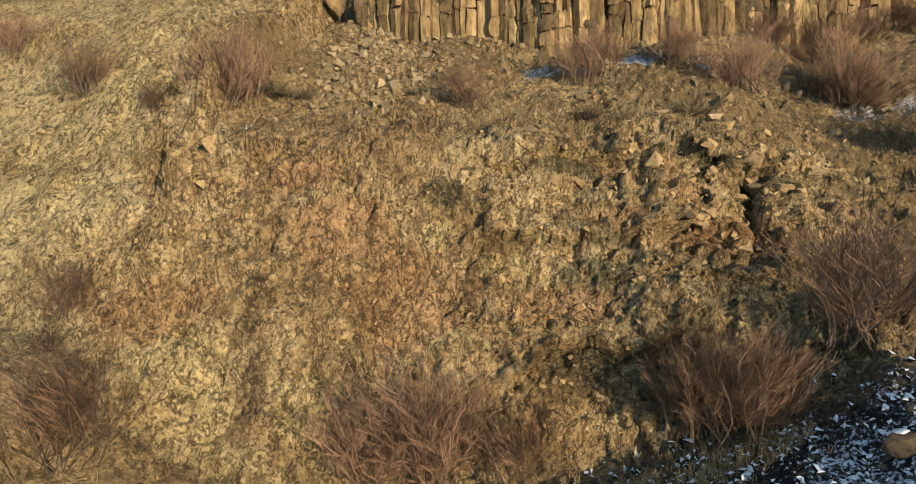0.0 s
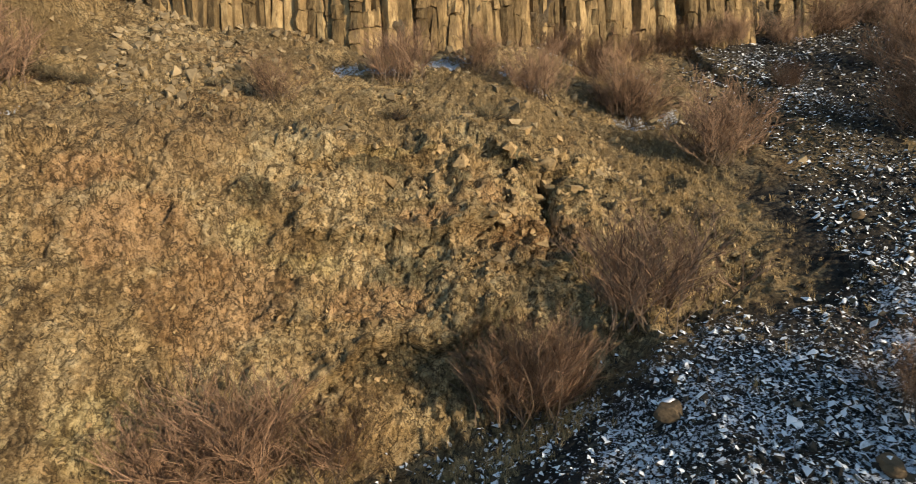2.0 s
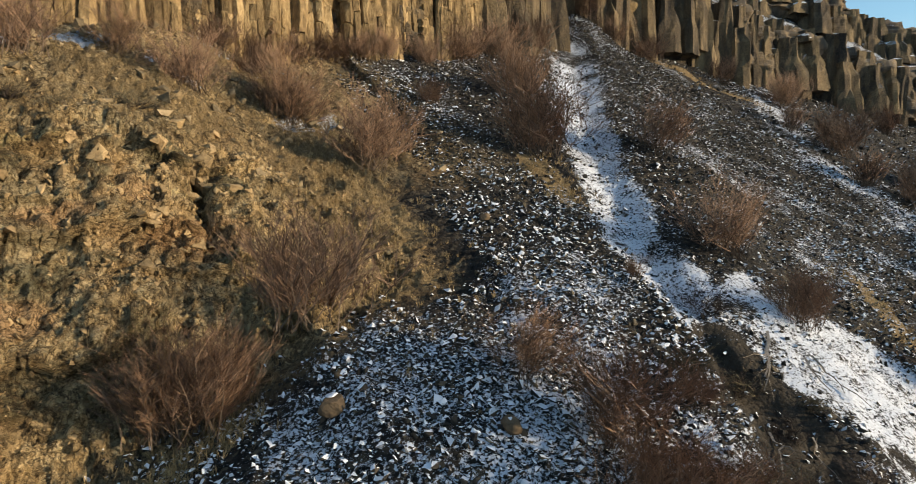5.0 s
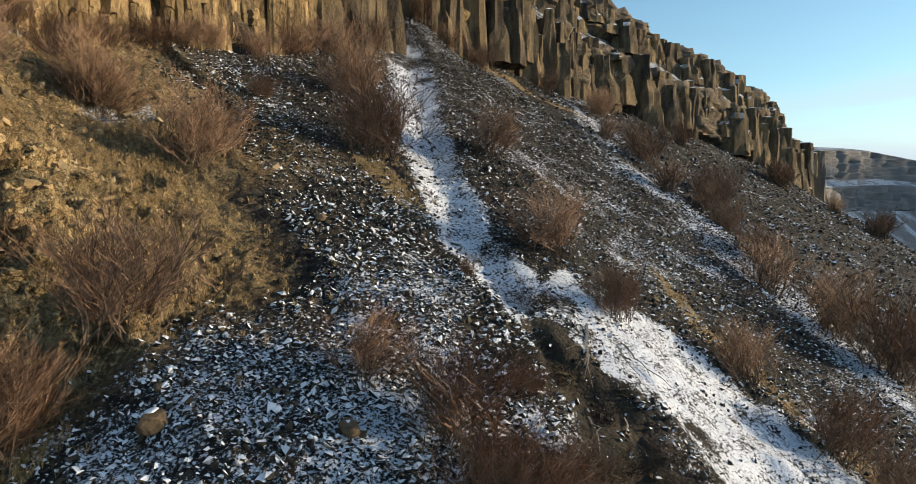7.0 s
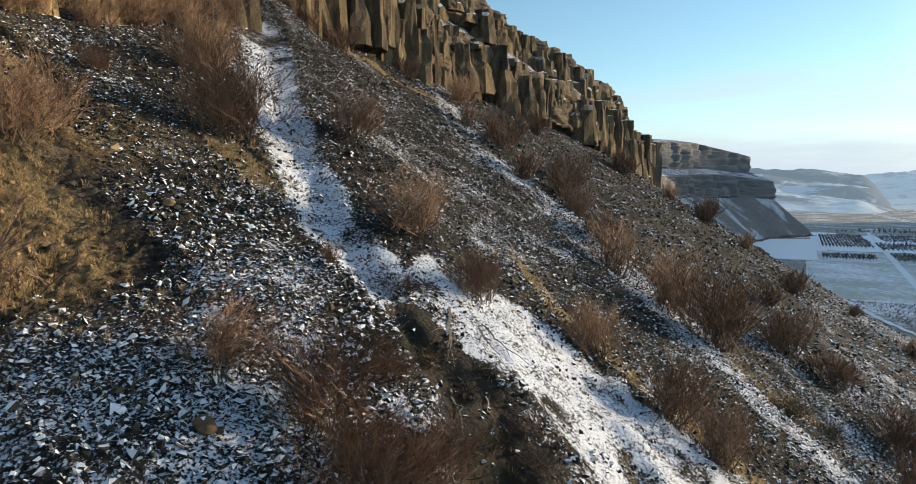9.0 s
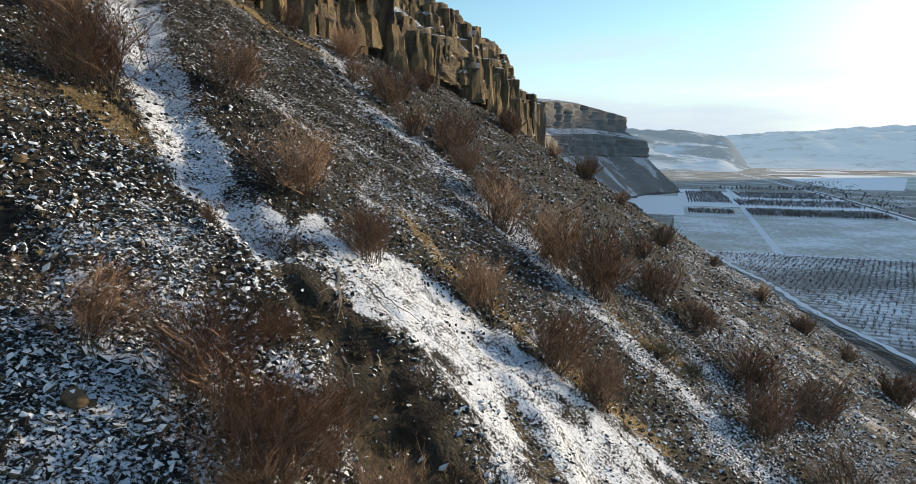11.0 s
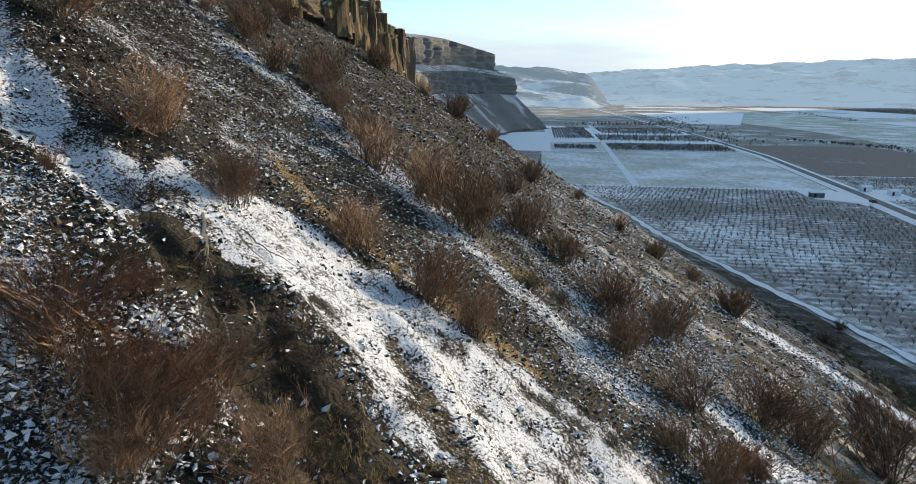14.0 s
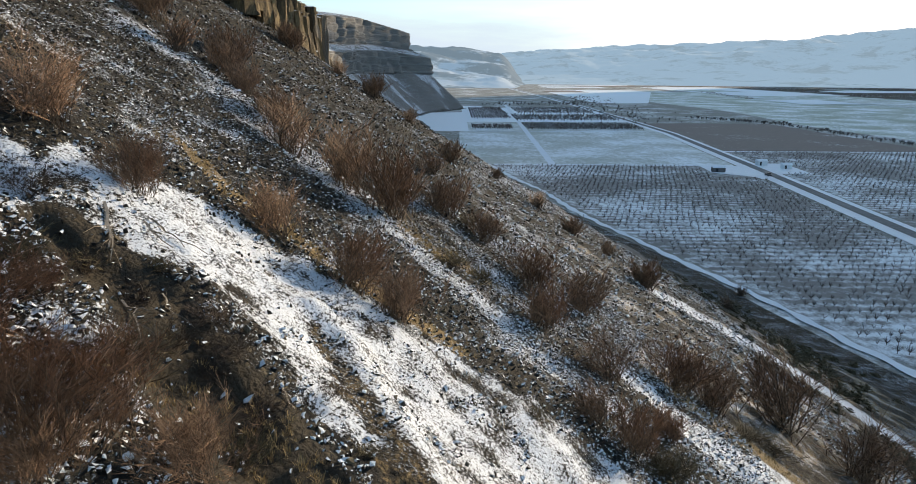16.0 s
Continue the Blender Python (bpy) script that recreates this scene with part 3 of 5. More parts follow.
lichen = (0.30 + 0.55 * smooth(-6, 0, X)) * np.ones_like(X)


def blobs(spots, soft=0.5):
    """Uneven patches on the face of the bank, each x, z, half-width, half-height."""
    out = 0 * X
    for bx, bz, rx, rz in spots:
        out = np.maximum(out, smooth(1.3, 0.75, np.hypot((X - bx) / rx, (Z - bz) / rz) + soft * b3 + 0.22 * rough3))
    return out * (bank > 0.02)


MOSS = [(1.7, 1.4, 0.5, 0.3), (1.5, 0.8, 0.35, 0.4), (-0.7, 1.2, 0.8, 0.25), (4.4, 0.5, 0.5, 0.4), (-0.2, -3.25, 0.75, 0.32), (1.6, -3.0, 0.55, 0.3), (2.1, -2.5, 0.5, 0.3), (0.4, -1.3, 0.8, 0.28), (1.6, -1.0, 0.5, 0.25), (2.9, 1.2, 0.5, 0.3), (-3.3, 0.6, 0.5, 0.35)]
RUST = [(-5.6, -0.2, 1.0, 0.7), (-2.43, 0.5, 0.22, 0.1), (0.9, -0.1, 0.8, 0.25), (2.2, 0.3, 0.7, 0.4), (-6.6, 1.2, 0.7, 0.3), (-9.6, -1.9, 1.1, 0.5), (-3.9, -1.7, 1.3, 0.8), (-2.2, 0.5, 0.35, 0.15), (3.2, -0.6, 1.2, 0.35), (-0.4, -2.0, 1.0, 0.35)]
PALE = [(-8.9, -3.1, 1.0, 0.8), (-8.0, -4.6, 0.8, 0.9), (-5.7, -4.0, 0.8, 0.8), (2.2, 0.35, 1.3, 0.12), (0.2, 1.55, 1.3, 0.07), (-3.4, -0.3, 0.4, 0.3), (-2.2, -1.0, 0.9, 0.2)]
# moss patches, plus a painted dark band for shade beneath each ledge lip
moss_shade, rust, chalk = np.maximum(blobs(MOSS), 0.7 * smooth(0.05, 0.12, -ledges) * smooth(-0.2, 0.25, rough3) * smooth(-4, -2, X)), blobs(RUST), blobs(PALE)
# narrow dark upright streaks on the left, and a dark crack
dark_streaks = blobs([(-7.3, -1.9, 0.22, 0.8), (-7.0, -3.6, 0.25, 1.1), (-2.6, -1.4, 0.12, 0.6)], 0.2)
bulge = blobs([(4.3, 0.05, 0.5, 0.6), (1.6, 1.25, 0.4, 0.35), (2.6, 1.5, 0.4, 0.3), (-10.4, 1.9, 0.4, 0.6)], 0.5)
recess = blobs([(3.62, 0.35, 0.10, 0.55)], 0.5)
cleft = blobs([(-11.2, 1.75, 0.2, 0.75)], 0.2)
open_d = 0.16 * flat + 0.05 * rough3 + 0.07 * (crnd2 - 0.5) * smooth(0.0, 0.2, c4 - c3)
big = cells(X * 0.16, Y * 0.16, Z * 0.05, 71)
steps_z = 0.5 * np.abs(((Z + 0.6 * b3) / 2.6) % 1.0 - 0.2) * smooth(22, 30, X) * (1 - far) + far * 3.0 * np.abs(((Z + 2.5 * fbm(X * 0.02, Y * 0.02, 0 * X, 3, 75)) / 9.0) % 1.0 - 0.15)
pillar = cells(X * 0.09, Y * 0.09, Z * 0.025, 73)
cliff_d = 0.35 * b3 + steps_z + 0.55 * (joint[2] - 0.5) + 0.25 * smooth(0.0, 0.18, joint[1] - joint[0]) + 1.6 * (big[2] - 0.5) * smooth(25, 45, X) + 0.30 * rough3 + 0.25 * (crnd - 0.5) + far * (5.0 * fbm(X * 0.025, Y * 0.025, Z * 0.02, 5, 77) + 8.0 * (pillar[2] - 0.5) - 3.0 * smooth(0.2, 0.0, pillar[1] - pillar[0]))
disp = open_d * (1 - bank) * (1 - cliff) + (bank_d + 0.10 * moss_shade + 0.28 * bulge - 0.40 * recess - 0.7 * cleft) * bank + cliff_d * cliff
disp = disp + 2.2 * far * (1 - cliff) * fbm(X * 0.035, Y * 0.02, 0 * X, 4, 78)
disp = disp + bench * (0.12 * b3 + 0.10 * (crnd2 - 0.4))
disp = disp * (1 - valley) * smooth(1200, 700, X)
Nd = N * np.stack([np.ones_like(X), np.ones_like(X), 1 - far * np.maximum(cliff, smooth(8.6, 8.9, SEG))], -1)  # far cliffs break back, not up
P = P + Nd * disp[..., None]
Xp, Yp, Zp = P[..., 0], P[..., 1], P[..., 2]

# what covers it
wob = fbm(Xp * 0.5, Yp * 0.5, Zp * 0.5, 4, 81)
wob2 = fbm(Xp * 1.7, Yp * 1.7, Zp * 1.7, 3, 91)
dc, wc, sc = along(Xp, Yp, CHUTE)
dg, wg, sg = along(Xp, Yp, GULLY)
dr, wr, sr = along(Xp, Yp, RIDGE)
SNOWFIELD = [(14.6, 11.2, 0.7), (13.3, 9.2, 1.1), (14.6, 8.4, 2.0), (15.4, 6.8, 2.8), (15.8, 5.4, 3.1), (15.7, 3.2, 3.5), (15.0, 1.4, 3.8), (14.2, -0.6, 4.2), (13.2, -2.4, 4.6), (8.6, -12.0, 5.2), (2.0, -24.0, 5.2)]
SPINE = [(14.9, 3.6, 0.22), (13.6, 2.6, 0.3), (12.2, 1.8, 0.34), (10.0, 0.5, 0.42), (7.0, -3.0, 0.6)]
STRIP = [(60.0, 36.0, 1.2), (44.0, 24.5, 1.4), (38.5, 19.7, 1.5), (36.0, 14.2, 1.7), (32.2, 8.5, 1.7), (29.0, 4.4, 1.3), (26.7, 1.6, 0.9), (24.8, -1.6, 0.9), (22.2, -3.5, 0.9)]
STRIP_LOW = [(58.0, -18.0, 1.0), (60.5, -23.0, 1.9), (62.0, -29.0, 2.6), (62.5, -39.0, 3.4), (57.0, -47.0, 4.0)]
PATCH = [(35.3, 2.1, 0.9), (33.5, -0.4, 0.9), (30.6, -2.3, 0.7)]
PATCH2 = [(27.5, -7.5, 0.9), (24.2, -10.3, 1.5), (23.8, -13.6, 1.8), (21.0, -19.0, 2.0)]
LEFT = [(10.0, 6.9, 0.25), (9.4, 5.4, 0.4), (9.1, 4.4, 0.35)]
snow = 0.28 + 0.19 * wob - 0.04 * smooth(40, 70, Xp) + 0.08 * smooth(17, 22, Xp) * smooth(4, -5, Yp)
for line, amount in ((CHUTE, 0.64), (STRIP, 0.58), (STRIP_LOW, 0.72), (PATCH, 0.42), (PATCH2, 0.68), (LEFT, 0.6)):
    d, w, s_ = along(Xp, Yp, line)
    snow = np.maximum(snow, amount * smooth(1.5, 0.75, d / w + 0.30 * wob + 0.15 * wob2))
dsf, wsf, _ = along(Xp, Yp, SNOWFIELD)
snow = np.maximum(snow, 0.68 * smooth(1.2, 0.92, dsf / wsf + 0.14 * wob + 0.10 * wob2))
snow = snow - 0.20 * smooth(1.3, 1.0, dsf / wsf) * smooth(0.25, 0.75, fbm(Xp * 0.8, Yp * 0.8, Zp * 0.8, 4, 87)) - 0.10 * smooth(1.3, 1.0, dsf / wsf) * smooth(0.0, 0.4, fbm(Xp * 2.6, Yp * 2.6, Zp * 2.6, 3, 88))
dsp, wsp, ssp = along(Xp + 0.35 * wob, Yp + 0.35 * wob2, SPINE)
spine = smooth(1.5, 0.7, dsp / wsp + 0.4 * wob2)
snow = snow - 0.28 * spine
tongue = smooth(1.4, 0.8, along(Xp, Yp, [(1.5, 4.0, 4.2), (5.5, 8.0, 4.0), (8.5, 12.0, 3.4), (12.0, 18.0, 2.4)])[0] / 3.6)
snow = np.maximum(snow, tongue * ((0.24 + 0.14 * wob) * smooth(13.5, 10, Yp) + 0.25))
mould = smooth(1.15, 0.7, dg / wg + 0.35 * wob) * smooth(13.5, 9.5, Yp) * smooth(-12, -4, Yp)
snow = snow * (1 - 0.55 * mould)
bench_snow = 0 * Xp
for line in ([(-1.5, 20.6, 0.5), (-0.3, 20.9, 0.5)], [(1.2, 21.6, 0.5), (2.3, 21.8, 0.4)], [(3.6, 20.6, 0.35), (4.6, 20.4, 0.3)], [(7.6, 20.3, 0.5), (9.0, 20.4, 0.5)], [(-10.2, 15.6, 0.12), (-9.0, 16.2, 0.12)]):
    d, w, s_ = along(Xp, Yp, line)
    bench_snow = np.maximum(bench_snow, 0.5 * smooth(1.5, 0.6, d / w + 0.4 * wob2))
snow = np.where(bank + bench + hollow > 0.3, bench_snow + 0.02 + 0.30 * smooth(20.5, 21.5, Yp) * smooth(-1, 1, Xp) * smooth(0.1, 0.5, wob), snow)
ledge = smooth(10.0, 10.15, SEG) * smooth(11.05, 10.9, SEG) + smooth(12.0, 12.2, SEG)
snow = np.maximum(snow * (1 - cliff), ledge * (0.50 + 0.25 * wob) * smooth(25, 40, Xp))
snow = np.where(cliff > 0.5, 0.30 * smooth(30, 50, Xp), snow)
upper = smooth(6, 16, Yp) * smooth(18, 26, Xp)
snow = snow * (1 - 0.35 * upper * (1 - ledge) * smooth(0.12, -0.25, wob))
earth = np.clip(np.maximum(np.maximum(bank, bench * 0.9), hollow * 0.9), 0, 1)
grass = bench * (0.42 + 0.4 * wob) * smooth(-13.5, -11, Xp) + 0.42 * hollow
GRASSY = [(23.1, 10.1, 0.4), (21.4, 8.1, 0.5), (20.6, 6.8, 0.5), (20.2, 4.7, 0.6), (20.0, 3.1, 0.6), (19.3, 0.3, 0.8)]
GRASSY2 = [(28.7, 2.5, 0.5), (28.8, 0.6, 0.7), (28.9, -1.6, 0.5)]
GRASSY4 = [(14.8, 16.8, 0.5), (14.4, 15.4, 0.6), (14.1, 14.3, 0.4)]
GRASSY5 = [(31.0, -10.0, 0.7), (27.5, -12.0, 0.9), (26.3, -15.0, 1.0), (23.0, -20.0, 1.3)]
GRASSY3 = [(35.3, 33.2, 0.5), (38.5, 32.2, 0.5), (41.9, 30.4, 0.6), (42.4, 26.4, 0.6), (43.8, 25.1, 0.5)]
grass = np.maximum(grass, 0.42 * spine)
for line in (GRASSY, GRASSY2, GRASSY3, GRASSY4, GRASSY5):
    d, w, s_ = along(Xp, Yp, line)
    grass = np.maximum(grass, 0.75 * smooth(1.3, 0.6, d / w + 0.3 * wob))
grass = np.maximum(grass, (0.30 + 0.5 * wob) * smooth(-5, -12, Yp) * smooth(16, 20, Xp) * smooth(90, 60, Xp))
toe = smooth(-24, -40, Yp - np.interp(Xp, RECEDE_X, RECEDE_Y)) * (1 - valley) * smooth(200, 130, Xp)
grass = np.maximum(grass, toe * (0.45 + 0.3 * wob))
streaks = fbm((Xp + 0.5 * Yp) * 0.16, Yp * 0.03, 0 * Xp, 4, 97)
snow = np.maximum(snow, 0.44 * smooth(0.10, 0.45, streaks) * smooth(4, -4, Yp) * smooth(17, 22, Xp) * smooth(150, 120, Xp) * (1 - cliff))
grass = np.maximum(grass, smooth(-16, -8, Yp) * smooth(7.5, 4, Xp) * (1 - bank) * (1 - bench) * 0.25)
nose = smooth(5.0, 6.5, Xp) * smooth(10.0, 8.5, Xp) * smooth(11.6, 13.0, Yp) * smooth(21, 18, Yp)
grass = np.maximum(grass, nose * (0.55 + 0.35 * wob))
snow = snow * (1 - nose * 0.9)
pale = bank * smooth(-2.2, -5.0, Zp) * smooth(-2.5, -6.5, Xp) * smooth(-0.35, 0.25, wob) * 0.8
pale = np.maximum(pale, chalk * bank * 0.85)
pale = np.maximum(pale, smooth(-11.3, -12.6, Xp) * (bank + bench > 0.2) * (0.80 + 0.25 * wob))
# tan near by, giving way to the painted haze grey farther along
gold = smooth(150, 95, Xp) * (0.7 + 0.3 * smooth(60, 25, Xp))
field = valley * 1.0
snow = np.where(X > 160, np.maximum(snow, 0.30 + 0.28 * smooth(0.0, 0.5, fbm(Xp * 0.05, Yp * 0.03, 0 * Xp, 4, 99)) * (1 - cliff)), snow)
snow = np.where(field > 0.5, 0.34 + 0.14 * wob, snow)
grass = np.where(field > 0.5, 0.36, grass)

# the far talus takes the cliff's haze grey as well
ground = sheet("ground", P, LAND, snow=np.clip(snow, 0, 1), grass=np.clip(grass, 0, 1), earth=earth, cliff=np.maximum(cliff, 0.8 * smooth(115, 170, X) * (1 - valley)), pale=np.clip(pale, 0, 1), mould=mould, gold=gold, mossy=lichen, moss_shade=moss_shade * bank, rust=rust * bank, dark_streaks=dark_streaks * bank)
tagged(ground, "steep scree hillside of basalt rubble, ochre cut bank and dusted snow above a valley floor", "hillside", kind="structure")

# ---- plants ----
def tubes(lines):
    """One mesh's vertices and faces for many tapered three-sided twigs; each line is (points, start radius, end radius)."""
    V, F, base = [], [], 0
    for pts, r0, r1 in lines:
        n = len(pts)
        sides = 3 if n > 3 else 2
        d = pts[-1] - pts[0]
        d = d / (np.linalg.norm(d) + 1e-9)
        a = np.cross(d, (0.31, 0.87, 0.38))
        a /= np.linalg.norm(a) + 1e-9
        b = np.cross(d, a)
        for i in range(n):
            r = r0 + (r1 - r0) * i / (n - 1)
            for k in range(sides):
                t = 2 * math.pi * k / sides
                V.append(pts[i] + r * (math.cos(t) * a + math.sin(t) * b))
        for i in range(n - 1):
            for k in range(sides if sides > 2 else 1):
                p, q = base + i * sides + k, base + i * sides + (k + 1) % sides
                F.append((p, q, q + sides, p + sides))
        base += n * sides
    return V, F


def mesh_of(name, V, F, mat):
    me = bpy.data.meshes.new(name)
    me.from_pydata([tuple(v) for v in V], [], F)
    me.materials.append(mat)
    return me


def twig_lines(rng, stems, twigs, lean, upright, thick, sub=2, spread=0.14):
    """Stems of a shrub one metre high, and the twigs on them."""
    main, small = [], []
    for i in range(stems):
        az = rng.uniform(0, 2 * math.pi)
        out = lean * math.sqrt(rng.uniform(0, 1))
        ln = rng.uniform(0.65, 1.0) * (1 - 0.25 * out)
        p = np.array([rng.normal(0, spread), rng.normal(0, spread), -0.06])
        d = np.array([math.cos(az) * math.sin(out), math.sin(az) * math.sin(out), math.cos(out)])
        pts = [p]
        for k in range(4):
            d = d + np.array([rng.normal(0, 0.27), rng.normal(0, 0.27), upright * 0.13])
            d /= np.linalg.norm(d)
            p = p + d * ln / 4
            pts.append(p)
        main.append((pts, thick * rng.uniform(0.7, 1.4), thick * 0.35))
        for j in range(twigs):
            k = rng.uniform(0.22, 0.98)
            i0 = min(int(k * 4), 3)
            q = pts[i0] + (pts[i0 + 1] - pts[i0]) * (k * 4 - i0)
            e = d + np.array([rng.normal(0, 0.6), rng.normal(0, 0.6), rng.uniform(-0.25, 0.5)])
            e /= np.linalg.norm(e)
            tl = ln * rng.uniform(0.14, 0.38)
            tp = [q, q + e * tl * 0.55, q + (e + np.array([rng.normal(0, 0.16), rng.normal(0, 0.16), 0.12])) * tl]
            small.append((tp, thick * 0.62, thick * 0.3))
            for s in range(sub):
                q2 = tp[1] + (tp[2] - tp[1]) * rng.uniform(-0.6, 0.5)
                e2 = e + np.array([rng.normal(0, 0.5), rng.normal(0, 0.5), rng.uniform(-0.1, 0.4)])
                small.append(([q2, q2 + e2 * tl * rng.uniform(0.25, 0.5)], thick * 0.38, thick * 0.22))
    return main, small


def shrub(name, seed, label, stems, twigs, lean, upright, thick, sub, m_stem, m_twig, spread=0.14):
    rng = np.random.RandomState(seed)
    main, small = twig_lines(rng, stems, twigs, lean, upright, thick, sub, spread)
    top = new(name)
    for part_name, lines, mat in (("stem_clump", main, m_stem), ("twig_crown", small, m_twig)):
        V, F = tubes(lines)
        ob = new(part_name, mesh_of(part_name, V, F, mat))
        ob.parent = top
        tagged(ob, kind="stuff")
    return tagged(top, label, "shrub", "willow shrubs on the hillside")


def ground_at(x, y):
    """Height of the land with its fine relief, from the sheet."""
    i = int(np.argmin(np.abs(gx - x)))
    k = int(np.argmin(np.abs(Yp[:, i] - y)))
    return float(Zp[k, i])


made_first = set()


def plant(kinds, x, y, h, rng, wide=1.0, sink=0.0, tilt=0.0):
    ob = kinds[rng.randint(len(kinds))]
    m = Matrix.LocRotScale((x, y, ground_at(x, y) - sink), Euler((tilt + rng.normal(0, 0.05), rng.normal(0, 0.05), rng.uniform(0, 6.28))), None)
    if ob not in made_first:
        made_first.add(ob)
        c = ob
        c.matrix_basis = m
    else:
        c = copy_thing(ob, m)
    s = h * rng.uniform(0.95, 1.05)
    c.scale = (s * wide * rng.uniform(0.9, 1.1), s * wide * rng.uniform(0.9, 1.1), s)
    return c


BIG = [shrub("willow_shrub", 100 + i, "leafless reddish-brown willow shrub with many thin upright stems", 60, 17, 0.80, 0.95, 0.0042, 3, BARK, TWIG) for i in range(5)]
MIDS = [shrub("willow_shrub", 200 + i, "leafless brown willow shrub on the scree", 58, 12, 0.70, 1.0, 0.0078, 2, BARK, TWIG) for i in range(4)]
FARS = [shrub("willow_shrub", 300 + i, "leafless brown willow shrub far along the scree", 50, 10, 0.66, 1.1, 0.015, 1, BARK, TWIG) for i in range(3)]
DARKS = [shrub("dead_shrub", 400 + i, "dark bare shrub with tangled twigs", 50, 8, 1.15, 0.3, 0.005, 2, DARK_TWIG, DARK_TWIG, 0.2) for i in range(2)]
SAGES = [shrub("sagebrush", 500 + i, "low grey-brown sagebrush clump", 60, 8, 1.2, 0.3, 0.009, 3, DARK_TWIG, SAGE, 0.22) for i in range(3)]

# x, y, height in metres
near_shrubs = [(-3.1, 12.3, 2.9), (-4.4, 12.1, 2.2), (-1.7, 12.5, 2.1), (2.6, 12.5, 2.5), (2.2, 12.8, 2.0), (3.1, 12.4, 2.2), (-9.8, 10.2, 2.7), (-11.9, 12.7, 1.8), (4.9, 12.7, 2.8)]
bench_shrubs = [(-3.2, 17.4, 1.6), (-10.0, 16.7, 2.3), (-12.3, 16.8, 1.4), (0.1, 19.6, 2.0), (2.7, 21.0, 1.8), (4.3, 19.5, 2.1), (7.7, 21.0, 2.5), (7.4, 23.4, 1.6), (-1.7, 23.0, 1.5), (-15.6, 18.0, 2.4), (-21.1, 20.8, 1.9)]
tongue_shrubs = [(9.1, 17.4, 2.5), (15.4, 17.0, 3.7), (17.9, 21.2, 3.0), (13.6, 21.2, 1.2), (7.8, 20.7, 2.2), (7.9, 9.1, 1.7), (8.3, 7.2, 2.4), (32.1, 30.9, 2.5), (20.4, 15.7, 2.6), (16.5, 10.4, 2.6), (15.8, 8.0, 1.8), (67.7, 36.6, 4.3), (12.6, 10.5, 0.6)]
gully_shrubs = [(7.6, 5.3, 2.1), (8.1, 3.8, 1.4), (9.3, 5.4, 1.2), (6.9, 5.2, 1.1), (10.2, 7.1, 0.8), (8.1, 6.2, 1.3)]
slope_shrubs = [(19.6, 5.7, 2.1), (19.1, 3.2, 2.2), (29.1, 3.1, 3.6), (30.5, 5.3, 3.2), (19.0, 1.8, 2.2), (30.7, 8.1, 2.9), (39.5, 13.6, 2.9), (42.2, 18.9, 3.4), (75.7, 29.9, 3.7), (41.9, 22.1, 2.2), (45.2, 29.2, 2.5), (65.1, 35.0, 3.4), (71.6, 18.5, 2.7)]
slope2_shrubs = [(36.2, 0.6, 2.5), (36.0, -1.6, 2.2), (31.7, -3.9, 2.9), (26.4, -3.8, 2.2), (33.3, -7.0, 2.8), (24.8, -6.4, 3.0), (29.1, -11.0, 3.0), (30.0, -13.4, 3.2), (34.5, -19.6, 5.1), (33.0, -24.1, 4.7), (19.3, -4.7, 1.8), (18.7, -5.9, 2.0), (21.6, -8.2, 1.6), (37.0, 11.9, 2.1), (34.3, 9.4, 2.6)]
far_shrubs = [(59.1, 0.7, 2.5), (48.1, 2.1, 2.0), (65.1, -8.3, 2.1), (63.5, -11.8, 2.1), (63.2, -15.4, 2.0), (57.7, -17.9, 3.2), (73.4, 9.3, 2.7), (70.1, 5.2, 1.9), (75.3, 13.5, 2.1), (37.5, 15.8, 2.2), (70.4, 17.4, 2.6), (44.2, 15.2, 2.8), (70.0, -4.3, 1.4), (117.1, -53.1, 3.1), (134.8, -63.4, 2.9)]
dark_shrubs = [(13.3, 8.9, 1.0), (12.0, 4.8, 0.7), (11.3, 4.2, 0.6), (14.2, 11.4, 0.4)]
dark3_shrubs = [(10.9, 5.2, 0.7), (10.4, 3.6, 0.7), (11.6, 6.1, 0.6), (10.8, 4.4, 0.5), (11.8, 2.6, 0.4)]
brush_shrubs = [(6.2, 24.0, 1.5), (7.6, 24.6, 1.3), (8.8, 25.0, 1.6), (10.0, 25.3, 1.4), (11.2, 25.2, 1.7), (12.6, 25.4, 1.3), (13.9, 25.6, 1.5), (16.2, 25.6, 1.8), (18.6, 26.2, 2.2), (21.5, 27.0, 2.4), (24.5, 28.0, 2.6), (35.0, 31.0, 2.6), (39.0, 31.2, 2.4)]
dark2_shrubs = [(7.6, 15.3, 0.6)]
sage_shrubs = [(11.8, 7.3, 0.6), (10.8, 7.7, 0.6), (9.5, 5.5, 0.9), (12.7, 6.2, 0.3), (16.2, 5.0, 0.2)]
sage2_shrubs = [(2.7, 18.2, 0.6), (-8.8, 17.6, 0.5), (-9.4, 17.8, 0.5), (0.1, 17.8, 0.5), (-11.8, 12.2, 0.7), (0.9, 17.6, 0.4), (-8.0, 17.4, 0.4), (-4.8, 17.9, 0.3)]
